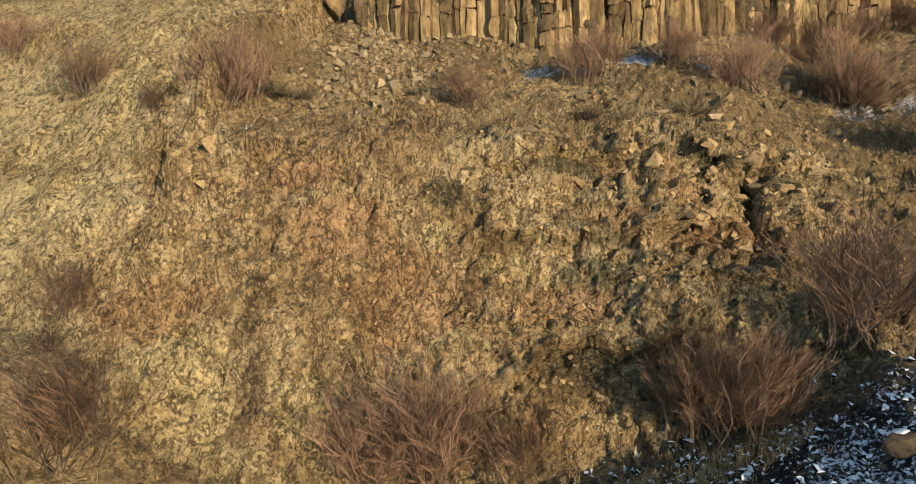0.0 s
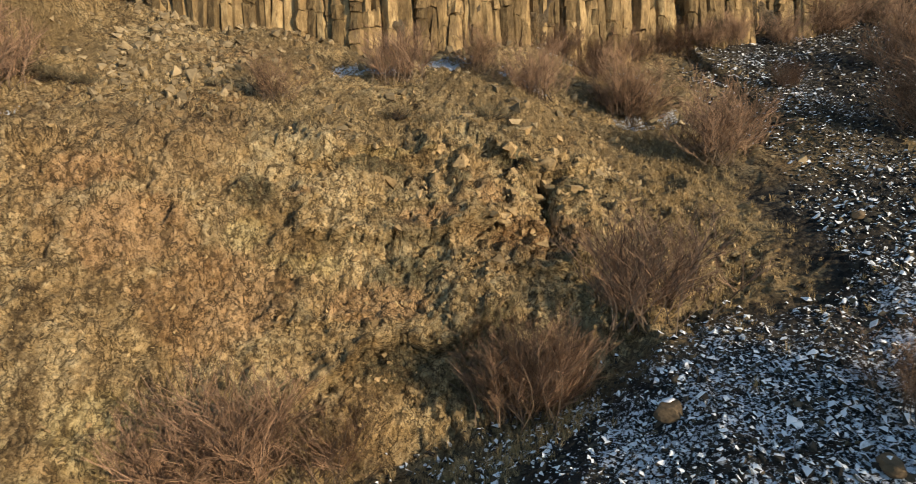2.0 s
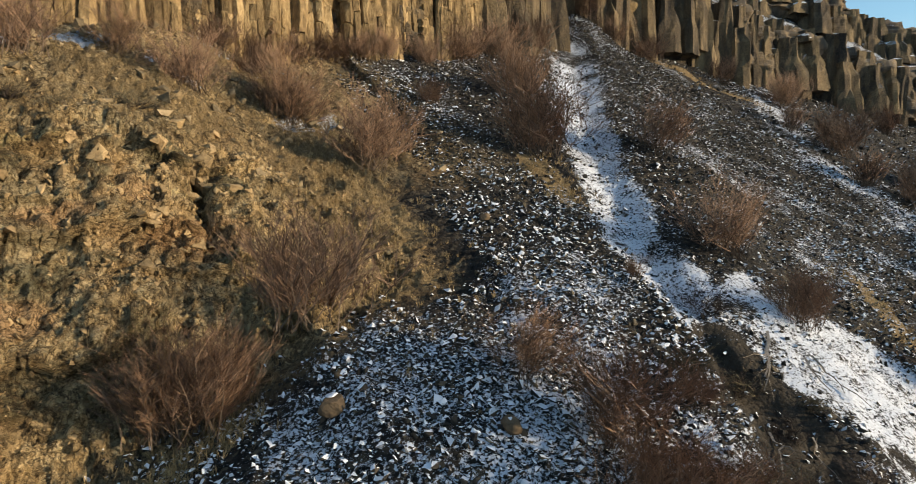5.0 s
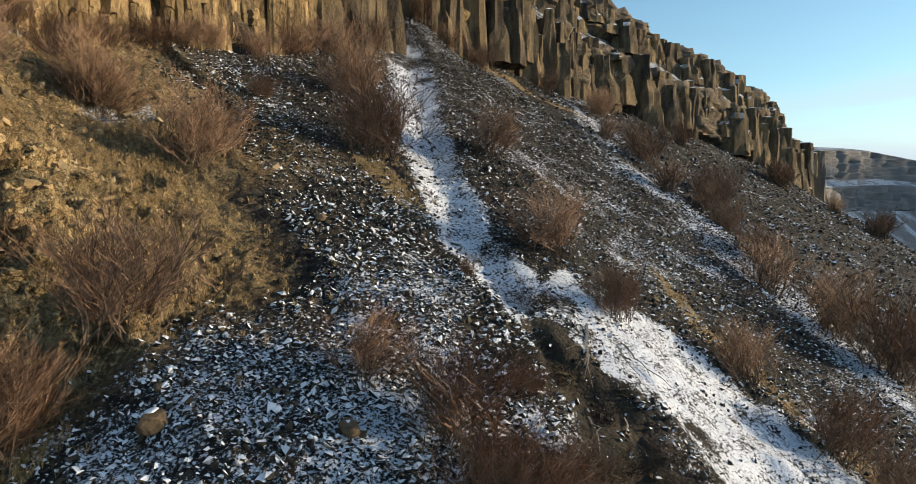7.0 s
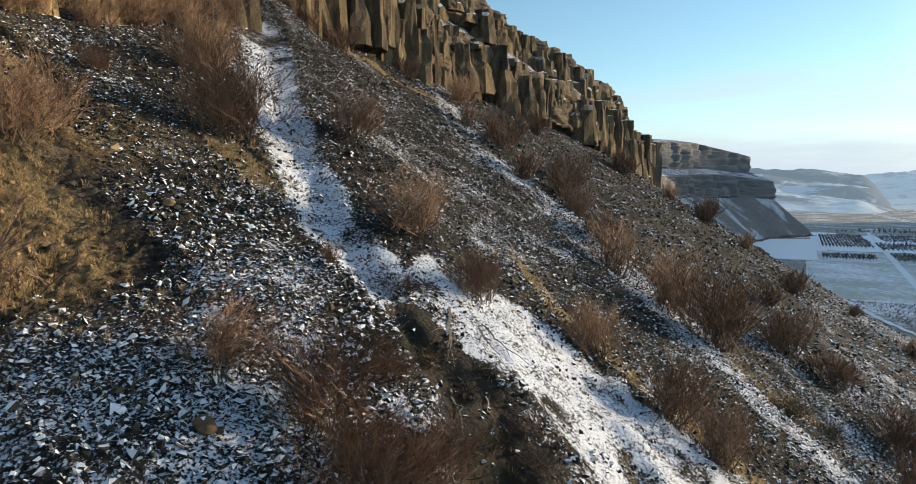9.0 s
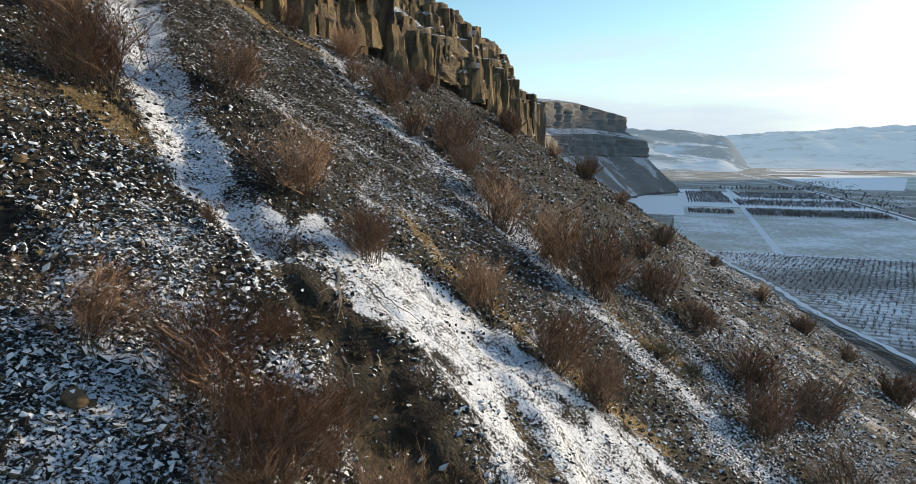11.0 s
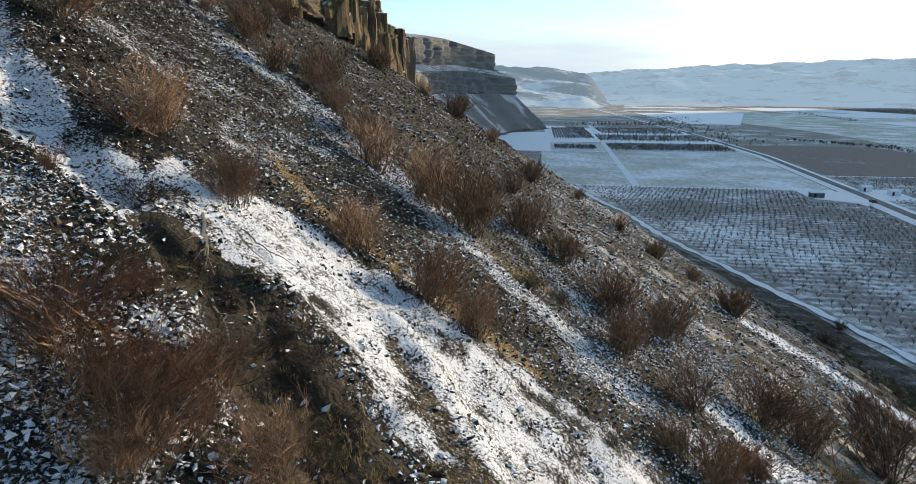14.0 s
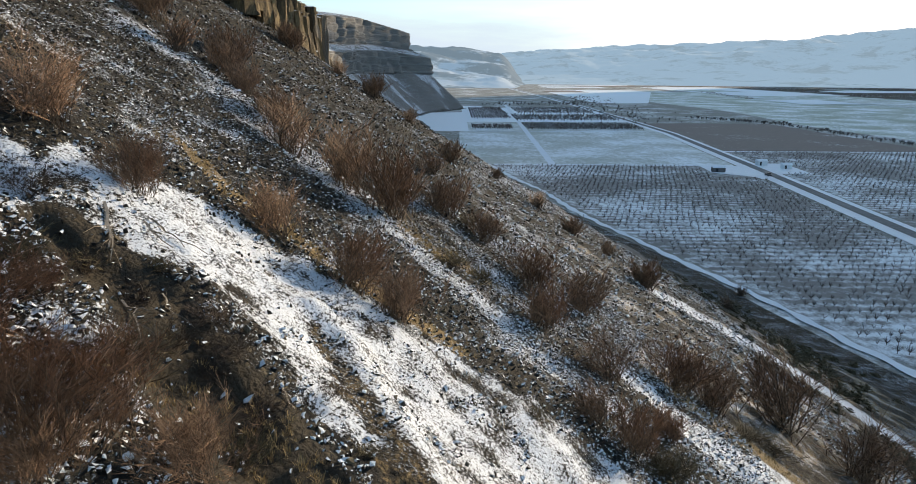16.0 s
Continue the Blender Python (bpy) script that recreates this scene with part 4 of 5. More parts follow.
sage3_shrubs = [(18.0, -6.9, 1.3), (27.9, -14.2, 1.0), (28.2, -15.7, 1.1), (10.6, 1.7, 0.3), (27.6, 0.2, 0.8), (28.4, -1.1, 0.8), (9.3, 3.5, 0.6), (37.1, -0.6, 0.9), (17.1, -2.4, 0.4), (18.4, -6.7, 0.9), (8.9, 2.1, 0.6)]
SHRUBS = [(near_shrubs, BIG, 0.95), (bench_shrubs, BIG, 0.95), (tongue_shrubs, BIG, 0.9), (brush_shrubs, BIG, 1.1), (gully_shrubs, BIG, 1.1), (slope_shrubs, MIDS, 0.85), (slope2_shrubs, MIDS, 0.9), (far_shrubs, FARS, 1.0), (dark_shrubs, DARKS, 1.2), (dark3_shrubs, DARKS, 1.3), (dark2_shrubs, DARKS, 1.3), (sage_shrubs, SAGES, 1.5), (sage2_shrubs, SAGES, 1.6), (sage3_shrubs, SAGES, 1.4)]
BOULDERS = [(4.5, 10.4, 0.54), (6.7, 8.1, 0.4), (4.9, 11.0, 0.2), (10.5, 13.8, 0.3)]

rng = np.random.RandomState(7)
for row, kinds, wide in SHRUBS:
    for x, y, h in row:
        k = min(1.0, (float(np.interp(x, CLIFF_X, CLIFF_Y)) - 0.8) / max(y, 1.0)) if x > 9 and y > 10 else 1.0
        x, y, h = x * k, y * k, h * k
        plant(kinds, x, y, h, rng, wide)
for kinds in (BIG, MIDS, FARS, DARKS, SAGES):
    for ob in kinds:
        if ob not in made_first:
            for o in (*ob.children_recursive, ob):
                bpy.data.objects.remove(o)

# ---- stones, columns, grass ----
def rock_mesh(name, seed, flat=0.7, corners=15):
    rng = np.random.RandomState(seed)
    bm = bmesh.new()
    box = [(a, b, c) for a in (-1, 1) for b in (-1, 1) for c in (-1, 1)]
    for k in range(corners):
        v = rng.normal(0, 1, 3)
        v = v / np.linalg.norm(v) * rng.uniform(0.9, 1.15) + (np.array(box[k % 8]) * 0.45 if k < 8 else 0)
        bm.verts.new(v * np.array([0.42, 0.33, 0.33 * flat]))
    hull = bmesh.ops.convex_hull(bm, input=bm.verts)
    bmesh.ops.delete(bm, geom=[g for g in hull["geom_interior"] if isinstance(g, bmesh.types.BMVert)], context="VERTS")
    me = bpy.data.meshes.new(name)
    bm.to_mesh(me)
    bm.free()
    return me


ROCKS = [rock_mesh("stone", 900 + i, 0.55 + 0.06 * i) for i in range(8)]
ROCK_DATA = []
for me in ROCKS:
    co = np.array([v.co[:] for v in me.vertices])
    tri = np.array([p.vertices[:] for p in me.polygons if len(p.vertices) == 3])
    ROCK_DATA.append((co, tri))


LOW_DATA, MID_DATA = [], []
for i in range(12):
    me = rock_mesh("small_stone", 950 + i, 0.6 + 0.06 * (i % 6), 9 if i < 6 else 13)
    (LOW_DATA if i < 6 else MID_DATA).append((np.array([v.co[:] for v in me.vertices]), np.array([p.vertices[:] for p in me.polygons if len(p.vertices) == 3])))
    bpy.data.meshes.remove(me)


def spin(rng, n, steep=1.0):
    """Random turns, as matrices."""
    q = rng.normal(0, 1, (n, 4)) * np.array([1, steep, steep, 1])
    q /= np.linalg.norm(q, axis=1, keepdims=True)
    w, x, y, z = q.T
    return np.stack([np.stack([1 - 2 * (y * y + z * z), 2 * (x * y - z * w), 2 * (x * z + y * w)], -1),
                     np.stack([2 * (x * y + z * w), 1 - 2 * (x * x + z * z), 2 * (y * z - x * w)], -1),
                     np.stack([2 * (x * z - y * w), 2 * (y * z + x * w), 1 - 2 * (x * x + y * y)], -1)], 1)


def heights(x, y):
    """ground_at for many points."""
    i = np.clip(np.searchsorted(gx, x), 1, len(gx) - 1)
    i = np.where(x - gx[i - 1] < gx[i] - x, i - 1, i)
    out = np.empty(len(x))
    for k in np.unique(i):
        pick = i == k
        out[pick] = np.interp(y[pick], np.maximum.accumulate(Yp[:, k]), Zp[:, k])
    return out


def joined(name, templates, rng, at, size, mat, label, category, steep=1.0, turns=None):
    """Many small pieces in one mesh."""
    V, F, base = [], [], 0
    kind = rng.randint(len(templates), size=len(at))
    R = spin(rng, len(at), steep) if turns is None else turns
    for k, (co, tri) in enumerate(templates):
        pick = np.where(kind == k)[0]
        if not len(pick):
            continue
        pts = np.einsum("nij,vj->nvi", R[pick], co) * size[pick][:, None, None] + at[pick][:, None, :]
        V.append(pts.reshape(-1, 3))
        F.append((tri[None] + (base + np.arange(len(pick)) * len(co))[:, None, None]).reshape(-1, 3))
        base += len(pick) * len(co)
    V, F = np.concatenate(V), np.concatenate(F)
    me = bpy.data.meshes.new(name)
    me.vertices.add(len(V))
    me.vertices.foreach_set("co", V.reshape(-1).astype(np.float32))
    me.loops.add(F.size)
    me.loops.foreach_set("vertex_index", F.reshape(-1).astype(np.int32))
    me.polygons.add(len(F))
    me.polygons.foreach_set("loop_start", np.arange(0, F.size, 3, dtype=np.int32))
    me.polygons.foreach_set("use_smooth", np.zeros(len(F), dtype=bool))
    me.update(calc_edges=True)
    me.materials.append(mat)
    return tagged(new(name, me), label, category, kind="stuff")


def on_scree(x, y):
    """How freely stones lie there, 0 to 1."""
    ds, ws, _ = along(x, y, SNOWFIELD)
    dg_, wg_, _ = along(x, y, GULLY)
    k = 1 - smooth(1.15, 0.85, ds / ws) * (0.97 - 0.42 * smooth(0.12, 0.45, fbm(x * 0.9, y * 0.9, 0 * x - 5.0, 4, 87)))
    dch, wch, _ = along(x, y, CHUTE)
    k = k * (1 - 0.7 * smooth(1.1, 0.8, dch / wch))
    k = k * (1 - 0.9 * smooth(1.2, 0.8, dg_ / wg_) * smooth(-12, -5, y))
    k = k * np.where(x < 9.5, smooth(0.4, -0.8, y - np.interp(x, BANK_X, FOOT_Y)) * smooth(-2.0, 1.5, x - 0.12 * (10 - y)), 1.0)
    k = k * np.where((x > 7.0) & (x < 10.5) & (y > 11.3), smooth(7.6, 8.6, x - 0.62 * (y - 12.5)), 1.0)
    k = k * smooth(1.0, -1.0, y - np.interp(x, CLIFF_X, CLIFF_Y))
    return k * (0.55 + 0.45 * smooth(-0.3, 0.4, fbm(x * 0.35, y * 0.35, 0 * x, 3, 5)))


def scatter(rng, n, x0, x1, y0, y1):
    x, y = rng.uniform(x0, x1, n), rng.uniform(y0, y1, n)
    keep = rng.uniform(0, 1, n) < on_scree(x, y)
    return x[keep], y[keep]


def layer_at(layer, x, y):
    """The value of a ground layer under many points."""
    i = np.clip(np.searchsorted(gx, x), 0, len(gx) - 1)
    out = np.empty(len(x))
    for k in np.unique(i):
        pick = i == k
        out[pick] = np.interp(y[pick], np.maximum.accumulate(Yp[:, k]), layer[:, k])
    return out


rng = np.random.RandomState(21)
for n, box, lo, hi, sunk in ((32000, (-1, 14, 1.5, 24), 0.055, 0.21, 0.24), (76000, (12, 38, -14, 36), 0.075, 0.22, 0.28), (26000, (36, 84, -34, 40), 0.13, 0.38, 0.28)):
    x, y = scatter(rng, n, *box)
    s = lo + (hi - lo) * rng.power(0.42, len(x)) ** 1.0 * rng.uniform(0.5, 1, len(x))
    z = heights(x, y) + s * sunk
    here = layer_at(snow, x, y) + (0.36 * smooth(15, 11, y) if box[0] < 0 else 0.18 * smooth(0, -6, y))
    snowy = rng.uniform(0, 1, len(x)) < np.clip((here - 0.10) * 2.6, 0.15, 0.92)
    for pick, mat, word in ((snowy, STONE_SNOW, "snow-dusted"), (~snowy, STONE, "dark")):
        joined("scree_stones", MID_DATA if box[0] < 0 else LOW_DATA, rng, np.stack([x, y, z], -1)[pick], s[pick], mat, word + " angular basalt stones lying loose on the scree", "stones", 0.6)

# larger stones, each by itself, on the tongue of scree below the bank
rng = np.random.RandomState(22)
x, y = scatter(rng, 520, 1.5, 12.0, 3.0, 16.0)
for xx, yy in list(zip(x, y))[:250]:
    ob = new("stone", ROCKS[rng.randint(8)])
    s = rng.uniform(0.11, 0.26)
    ob.parent = ground
    ob.matrix_basis = Matrix.LocRotScale((xx, yy, ground_at(xx, yy) + 0.08 * s), Euler((rng.normal(0, 0.4), rng.normal(0, 0.4), rng.uniform(0, 6.3))), (s, s, s))
for me in ROCKS:
    me.materials.append(STONE_SNOW)

# boulders
def boulder_mesh(name, seed):
    """A worn angular boulder."""
    rng = np.random.RandomState(seed)
    bm = bmesh.new()
    bmesh.ops.create_icosphere(bm, subdivisions=3, radius=0.5)
    planes = [(Vector(rng.normal(0, 1, 3)).normalized(), rng.uniform(0.27, 0.40)) for _ in range(9)]
    for v in bm.verts:
        for n, d in planes:
            over = v.co.dot(n) - d
            if over > 0:
                v.co -= n * over * 0.9
        v.co *= 1 + 0.05 * float(vnoise(v.co.x * 6 + seed, v.co.y * 6, v.co.z * 6, 7))
        v.co.z *= 0.85
    me = bpy.data.meshes.new(name)
    bm.to_mesh(me)
    bm.free()
    return me


BOULDER_ROCK = plain_material("brown_basalt_boulder", (0.045, 0.033, 0.021), (0.19, 0.135, 0.08), 7.0, 0.85, 0.7, 0.04)
for xx, yy, s in BOULDERS:
    me = boulder_mesh("boulder", int(xx * 31 + 900))
    me.materials.append(BOULDER_ROCK)
    ob = new("boulder", me)
    ob.matrix_basis = Matrix.LocRotScale((xx, yy, ground_at(xx, yy) + 0.18 * s), Euler((0.3, 0.2, xx)), (s, s, s))
    cap = boulder_mesh("snow_cap", int(xx * 31 + 905))
    cap.materials.append(SNOW)
    c = new("snow_cap", cap)
    c.parent = ob
    c.matrix_basis = Matrix.LocRotScale((-0.10, 0.10, 0.27), Euler((-0.2, -0.2, 0)), (0.50, 0.44, 0.15))
    tagged(ob, "brown basalt boulder with a cap of snow on the scree", "boulder", "boulders on the scree")

# rotten rock sticking out of the bank, rubble under the columns
BANK_ROCK = plain_material("ochre_bank_rock", (0.10, 0.07, 0.036), (0.46, 0.33, 0.17), 9.0, 0.92, 0.9, 0.05, (1, 1, 1), (0.33, 0.23, 0.115), 0.3)
rng = np.random.RandomState(23)
i0, i1 = np.searchsorted(gx, -13), np.searchsorted(gx, 8.5)
k0 = int(np.argmin(np.abs(np.array(seg) - 7.05)))
k1 = int(np.argmin(np.abs(np.array(seg) - 8.45)))
count = 9000
pi, pk = rng.randint(i0, i1, count), rng.randint(k0, k1, count)
s = 0.035 + 0.18 * rng.power(0.36, count) ** 1.5
keep = rng.uniform(0, 1, count) < 0.35 + 0.75 * smooth(-5, 2, gx[pi])
at = P[pk, pi] - N[pk, pi] * (s * 0.12)[:, None]
joined("bank_rocks", LOW_DATA, rng, at[keep], s[keep], BANK_ROCK, "ochre weathered rock lumps set in the cut bank", "rocks")
RUBBLE_ROCK = plain_material("tan_rubble", (0.11, 0.083, 0.048), (0.36, 0.275, 0.16), 7.0, 0.9, 0.5, 0.03, (1, 1, 1), None, 0.4)
n = 5200
x, y = rng.uniform(-13, 13, n), rng.uniform(16.3, 24.5, n)
dens = np.where(along(x, y, [(-6.2, 23.0, 1.6), (-6.8, 20.0, 1.5), (-6.0, 17.6, 1.5)])[0] < 1.7, 1.0, 0.16 + 0.5 * smooth(-1.6, -0.6, y - np.interp(x, CLIFF_X, CLIFF_Y)))
keep = (rng.uniform(0, 1, n) < dens) & (y < np.interp(x, CLIFF_X, CLIFF_Y) + 0.2)
x, y = x[keep], y[keep]
s = 0.08 + 0.34 * rng.power(0.4, len(x)) ** 1.3
joined("rubble", ROCK_DATA, rng, np.stack([x, y, heights(x, y) + 0.1 * s], -1), s, RUBBLE_ROCK, "tan angular rubble fallen from the basalt columns", "rubble")

# larger blocks standing out of the bank
at, size = [], []
for bx, bz, n, spread, big in ((3.9, 0.6, 9, 0.35, 0.6), (2.2, 1.5, 16, 0.9, 0.5), (4.6, 1.2, 16, 0.9, 0.5), (0.6, 1.1, 10, 0.7, 0.4), (5.4, 0.2, 12, 0.7, 0.5), (-1.0, -1.2, 8, 0.5, 0.4), (0.8, -0.5, 10, 1.2, 0.35), (-2.3, -2.6, 8, 0.4, 0.4), (2.6, -0.6, 12, 0.8, 0.45), (-9.6, 1.6, 12, 0.4, 0.6)):
    for _ in range(n):
        xx, zz = bx + rng.normal(0, spread), bz + rng.normal(0, spread * 0.7)
        i = int(np.argmin(np.abs(gx - xx)))
        k = k0 + int(np.argmin(np.abs(Zp[k0:k1, i] - zz)))
        s_ = big * rng.uniform(0.4, 1.0)
        at.append(P[k, i] - N[k, i] * s_ * 0.16)
        size.append(s_)
joined("bank_blocks", ROCK_DATA, rng, np.array(at), np.array(size), BANK_ROCK, "larger ochre rock blocks standing out of the cut bank", "rocks")


# basalt columns
def column_mesh(seed, tall, mat=None, ragged=0.055, drum=(0.5, 2.4)):
    """An uneven six-sided column in stacked drums, one metre across."""
    rng = np.random.RandomState(seed)
    bm = bmesh.new()
    n = rng.randint(5, 7)
    ang = np.sort(np.arange(n) * 2 * math.pi / n + rng.normal(0, 0.14, n))
    rad = rng.uniform(0.43, 0.56, n)
    z, shift = -0.8, np.zeros(2)
    while z < tall:
        h = rng.uniform(*drum)
        g = rng.uniform(0.88, 1.06)
        rings = []
        twist = rng.normal(0, 0.08)
        for zz, q in ((z, 0.95), (z + 0.05, 1.0), (z + h * 0.5, 1.03), (z + h - 0.05, 1.0), (z + h, 0.93)):
            rings.append([bm.verts.new((shift[0] + math.cos(a + twist) * r * g * q + rng.normal(0, ragged), shift[1] + math.sin(a + twist) * r * g * q + rng.normal(0, ragged), zz + rng.normal(0, 0.01 + ragged))) for a, r in zip(ang, rad)])
        for lo, hi in zip(rings[:-1], rings[1:]):
            for k in range(n):
                bm.faces.new((lo[k], lo[(k + 1) % n], hi[(k + 1) % n], hi[k]))
        bm.faces.new(rings[-1])
        z += h
        shift = rng.normal(0, 0.03, 2)
    me = bpy.data.meshes.new("column")
    me["top"] = max(v.co.z for v in bm.verts)
    bm.to_mesh(me)
    bm.free()
    me.materials.append(mat or COLUMN)
    return me


COLS = [column_mesh(1000 + i, 9 + (i % 3)) for i in range(10)]
rng = np.random.RandomState(24)
cliff_face = tagged(new("basalt_cliff"), "golden-brown columnar basalt cliff of upright jointed columns", "cliff", kind="structure")
xx = -8.2
while xx < 21.0:
    w = rng.uniform(0.22, 0.5)
    xx += w * 0.47
    for row in (0, 1):
        yy = float(np.interp(xx, CLIFF_X, CLIFF_Y)) - 0.35 + row * 0.55 + rng.normal(0, 0.07) + 0.22 * math.sin(xx * 1.3)
        ob = new("column", COLS[rng.randint(10)])
        ob.parent = cliff_face
        tallness = rng.uniform(0.85, 1.1) if row or rng.uniform() > 0.09 else rng.uniform(0.1, 0.5)
        ob.matrix_basis = Matrix.LocRotScale((xx + row * 0.2, yy, ground_at(xx, yy - 0.5) - 0.1), Euler((rng.normal(0.0, 0.02), rng.normal(0, 0.025), rng.uniform(0, 6.3))), (w * 1.36, w * 1.36, tallness))
    xx += w * 0.47

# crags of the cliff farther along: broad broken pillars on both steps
CRAG_ROCK, HAZED_CRAG = rock_face_material("crag_rock"), rock_face_material("hazed_crag_rock", 0.45)


def crag_mesh(seed, mat, around=17, rings=9, tall=4.0):
    """A weathered buttress, one metre across, stepping back upwards in broken joints and ledges."""
    rng = np.random.RandomState(seed)
    ang = np.arange(around) * 2 * math.pi / around
    zs_ = np.linspace(-0.8, tall, rings) + np.concatenate([[0], rng.normal(0, 0.08, rings - 2), [0]])
    cut_z = np.sort(rng.uniform(0.8, tall - 0.4, 2))
    A, H = np.meshgrid(ang, zs_)
    ca, sa = np.cos(A), np.sin(A)
    block = cells(ca * 2.1 + seed, sa * 2.1, H * 0.17, seed)
    r = 0.56 * (np.abs(ca) ** 4 + np.abs(sa) ** 4) ** -0.22 * (1 + 0.32 * (block[2] - 0.5) - 0.14 * smooth(0.22, 0.0, block[1] - block[0]))
    r = r * (1 + 0.16 * fbm(ca * 2.0 + seed, sa * 2.0, H * 0.35, 3, seed + 5)) + rng.normal(0, 0.018, r.shape)
    r = r * (1.0 - 0.17 * (H > cut_z[0]) - 0.20 * (H > cut_z[1]))
    r = np.minimum.accumulate(r * (1.04 - 0.02 * H), axis=0) * (1 + rng.normal(0, 0.012, r.shape))
    V = np.stack([ca * r, sa * r, H], -1).reshape(-1, 3).tolist()
    F = [(i * around + k, i * around + (k + 1) % around, (i + 1) * around + (k + 1) % around, (i + 1) * around + k) for i in range(rings - 1) for k in range(around)]
    top = len(V)
    V.append((0.0, 0.0, tall + 0.12))
    F += [((rings - 1) * around + k, (rings - 1) * around + (k + 1) % around, top) for k in range(around)]
    me = mesh_of("crag", V, F, mat)
    me["top"] = tall + 0.12
    return me


CRAGS = [crag_mesh(1050 + i, CRAG_ROCK) for i in range(8)]
HAZED_CRAGS = [crag_mesh(1070 + i, HAZED_CRAG) for i in range(8)]
rng = np.random.RandomState(26)
far_cliff = tagged(new("crag_cliff"), "stepped brown basalt crags with snow on their ledges", "cliff", kind="structure")
xx = 20.5
while xx < 165:
    w = rng.uniform(0.6, 1.5) * min(2.0, 1.0 + xx / 160)
    cy_, h1, sw_, h2 = (float(np.interp(xx, CLIFF_X, v)) for v in (CLIFF_Y, CLIFF_H, SHELF_W, CLIFF_H2))
    for base, h, n_row in ((cy_, h1, 2), (cy_ + 0.12 * h1 + sw_, h2, 2)):
        for row in range(n_row):
            yy = base + row * 0.45 * w + rng.normal(0, 0.35) + 0.1
            foot, brow = ground_at(xx, base - 0.7), ground_at(xx, base + 0.12 * h + 1.6)
            ob = new("crag", (HAZED_CRAGS if xx > 95 + 20 * rng.uniform() else CRAGS)[rng.randint(8)])
            ob.parent = far_cliff
            broad = min(w * 1.4, 0.5 + 0.5 * max(brow - foot, 0.8))
            ob.matrix_basis = Matrix.LocRotScale((xx + rng.normal(0, 0.3), yy, foot - 0.3), Euler((rng.normal(0, 0.04), rng.normal(0, 0.04), rng.uniform(0, 6.3))), (broad, broad, max(brow - foot, 0.8) / ob.data["top"] * rng.uniform(0.85, 1.03) * (1.0 if row else rng.uniform(0.5, 0.98))))
    xx += w * 0.8


# dry grass
def tuft(seed, blades=17):
    rng = np.random.RandomState(seed)
    V, F = [], []
    for b in range(blades):
        a, o = rng.uniform(0, 6.28), rng.uniform(0.1, 0.95)
        d = np.array([math.cos(a) * math.sin(o), math.sin(a) * math.sin(o), math.cos(o)])
        l = rng.uniform(0.5, 1.0)
        p = np.array([rng.normal(0, 0.1), rng.normal(0, 0.1), -0.05])
        sd = np.cross(d, (0, 0, 1.0))
        sd = sd / (np.linalg.norm(sd) + 1e-9) * 0.011
        q, e = p + d * l * 0.6, p + d * l + np.array([0, 0, -0.22 * o * l])
        k = len(V)
        V += [p - sd, p + sd, q - sd, q + sd, e]
        F += [(k, k + 1, k + 3), (k, k + 3, k + 2), (k + 2, k + 3, k + 4)]
    return np.array(V), np.array(F)


TUFTS = [tuft(1100 + i) for i in range(5)]
rng = np.random.RandomState(25)
spots = []
for line, n, spread in ((GRASSY, 200, 0.8), (GRASSY2, 240, 0.9), (GRASSY3, 200, 0.7), (GRASSY4, 110, 0.45), (GRASSY5, 180, 1.0), ([(6.2, 19.0, 1), (7.4, 15.5, 1), (7.4, 13.0, 1)], 330, 1.2), ([(-12.0, 17.6, 1), (-4.0, 17.2, 1), (4.5, 17.6, 1)], 380, 1.0), ([(-9.0, 9.5, 1), (-3.0, 11.0, 1), (1.2, 11.6, 1)], 170, 0.9), ([(0.2, 11.9, 1), (2.4, 11.7, 1), (3.4, 11.9, 1)], 240, 0.4), ([(-19.0, 20.5, 1), (-14.0, 20.5, 1)], 60, 2.0), ([(9.6, 5.6, 1), (10.2, 3.8, 1), (9.0, 2.2, 1)], 90, 0.5)):
    for _ in range(int(n * 1.4)):
        i = rng.randint(len(line) - 1)
        k = rng.uniform()
        spots.append((line[i][0] + k * (line[i + 1][0] - line[i][0]) + rng.normal(0, spread), line[i][1] + k * (line[i + 1][1] - line[i][1]) + rng.normal(0, spread)))
spots = np.array(spots)
zz = heights(spots[:, 0], spots[:, 1])
a = rng.uniform(0, 6.28, len(spots))
turns = np.zeros((len(spots), 3, 3))
turns[:, 0, 0], turns[:, 0, 1], turns[:, 1, 0], turns[:, 1, 1], turns[:, 2, 2] = np.cos(a), -np.sin(a), np.sin(a), np.cos(a), 1
joined("dry_grass", TUFTS, rng, np.stack([spots[:, 0], spots[:, 1], zz], -1), rng.uniform(0.14, 0.36, len(spots)), STRAW, "tufts of straw-coloured dry bunchgrass on the slope", "grass", turns=turns)


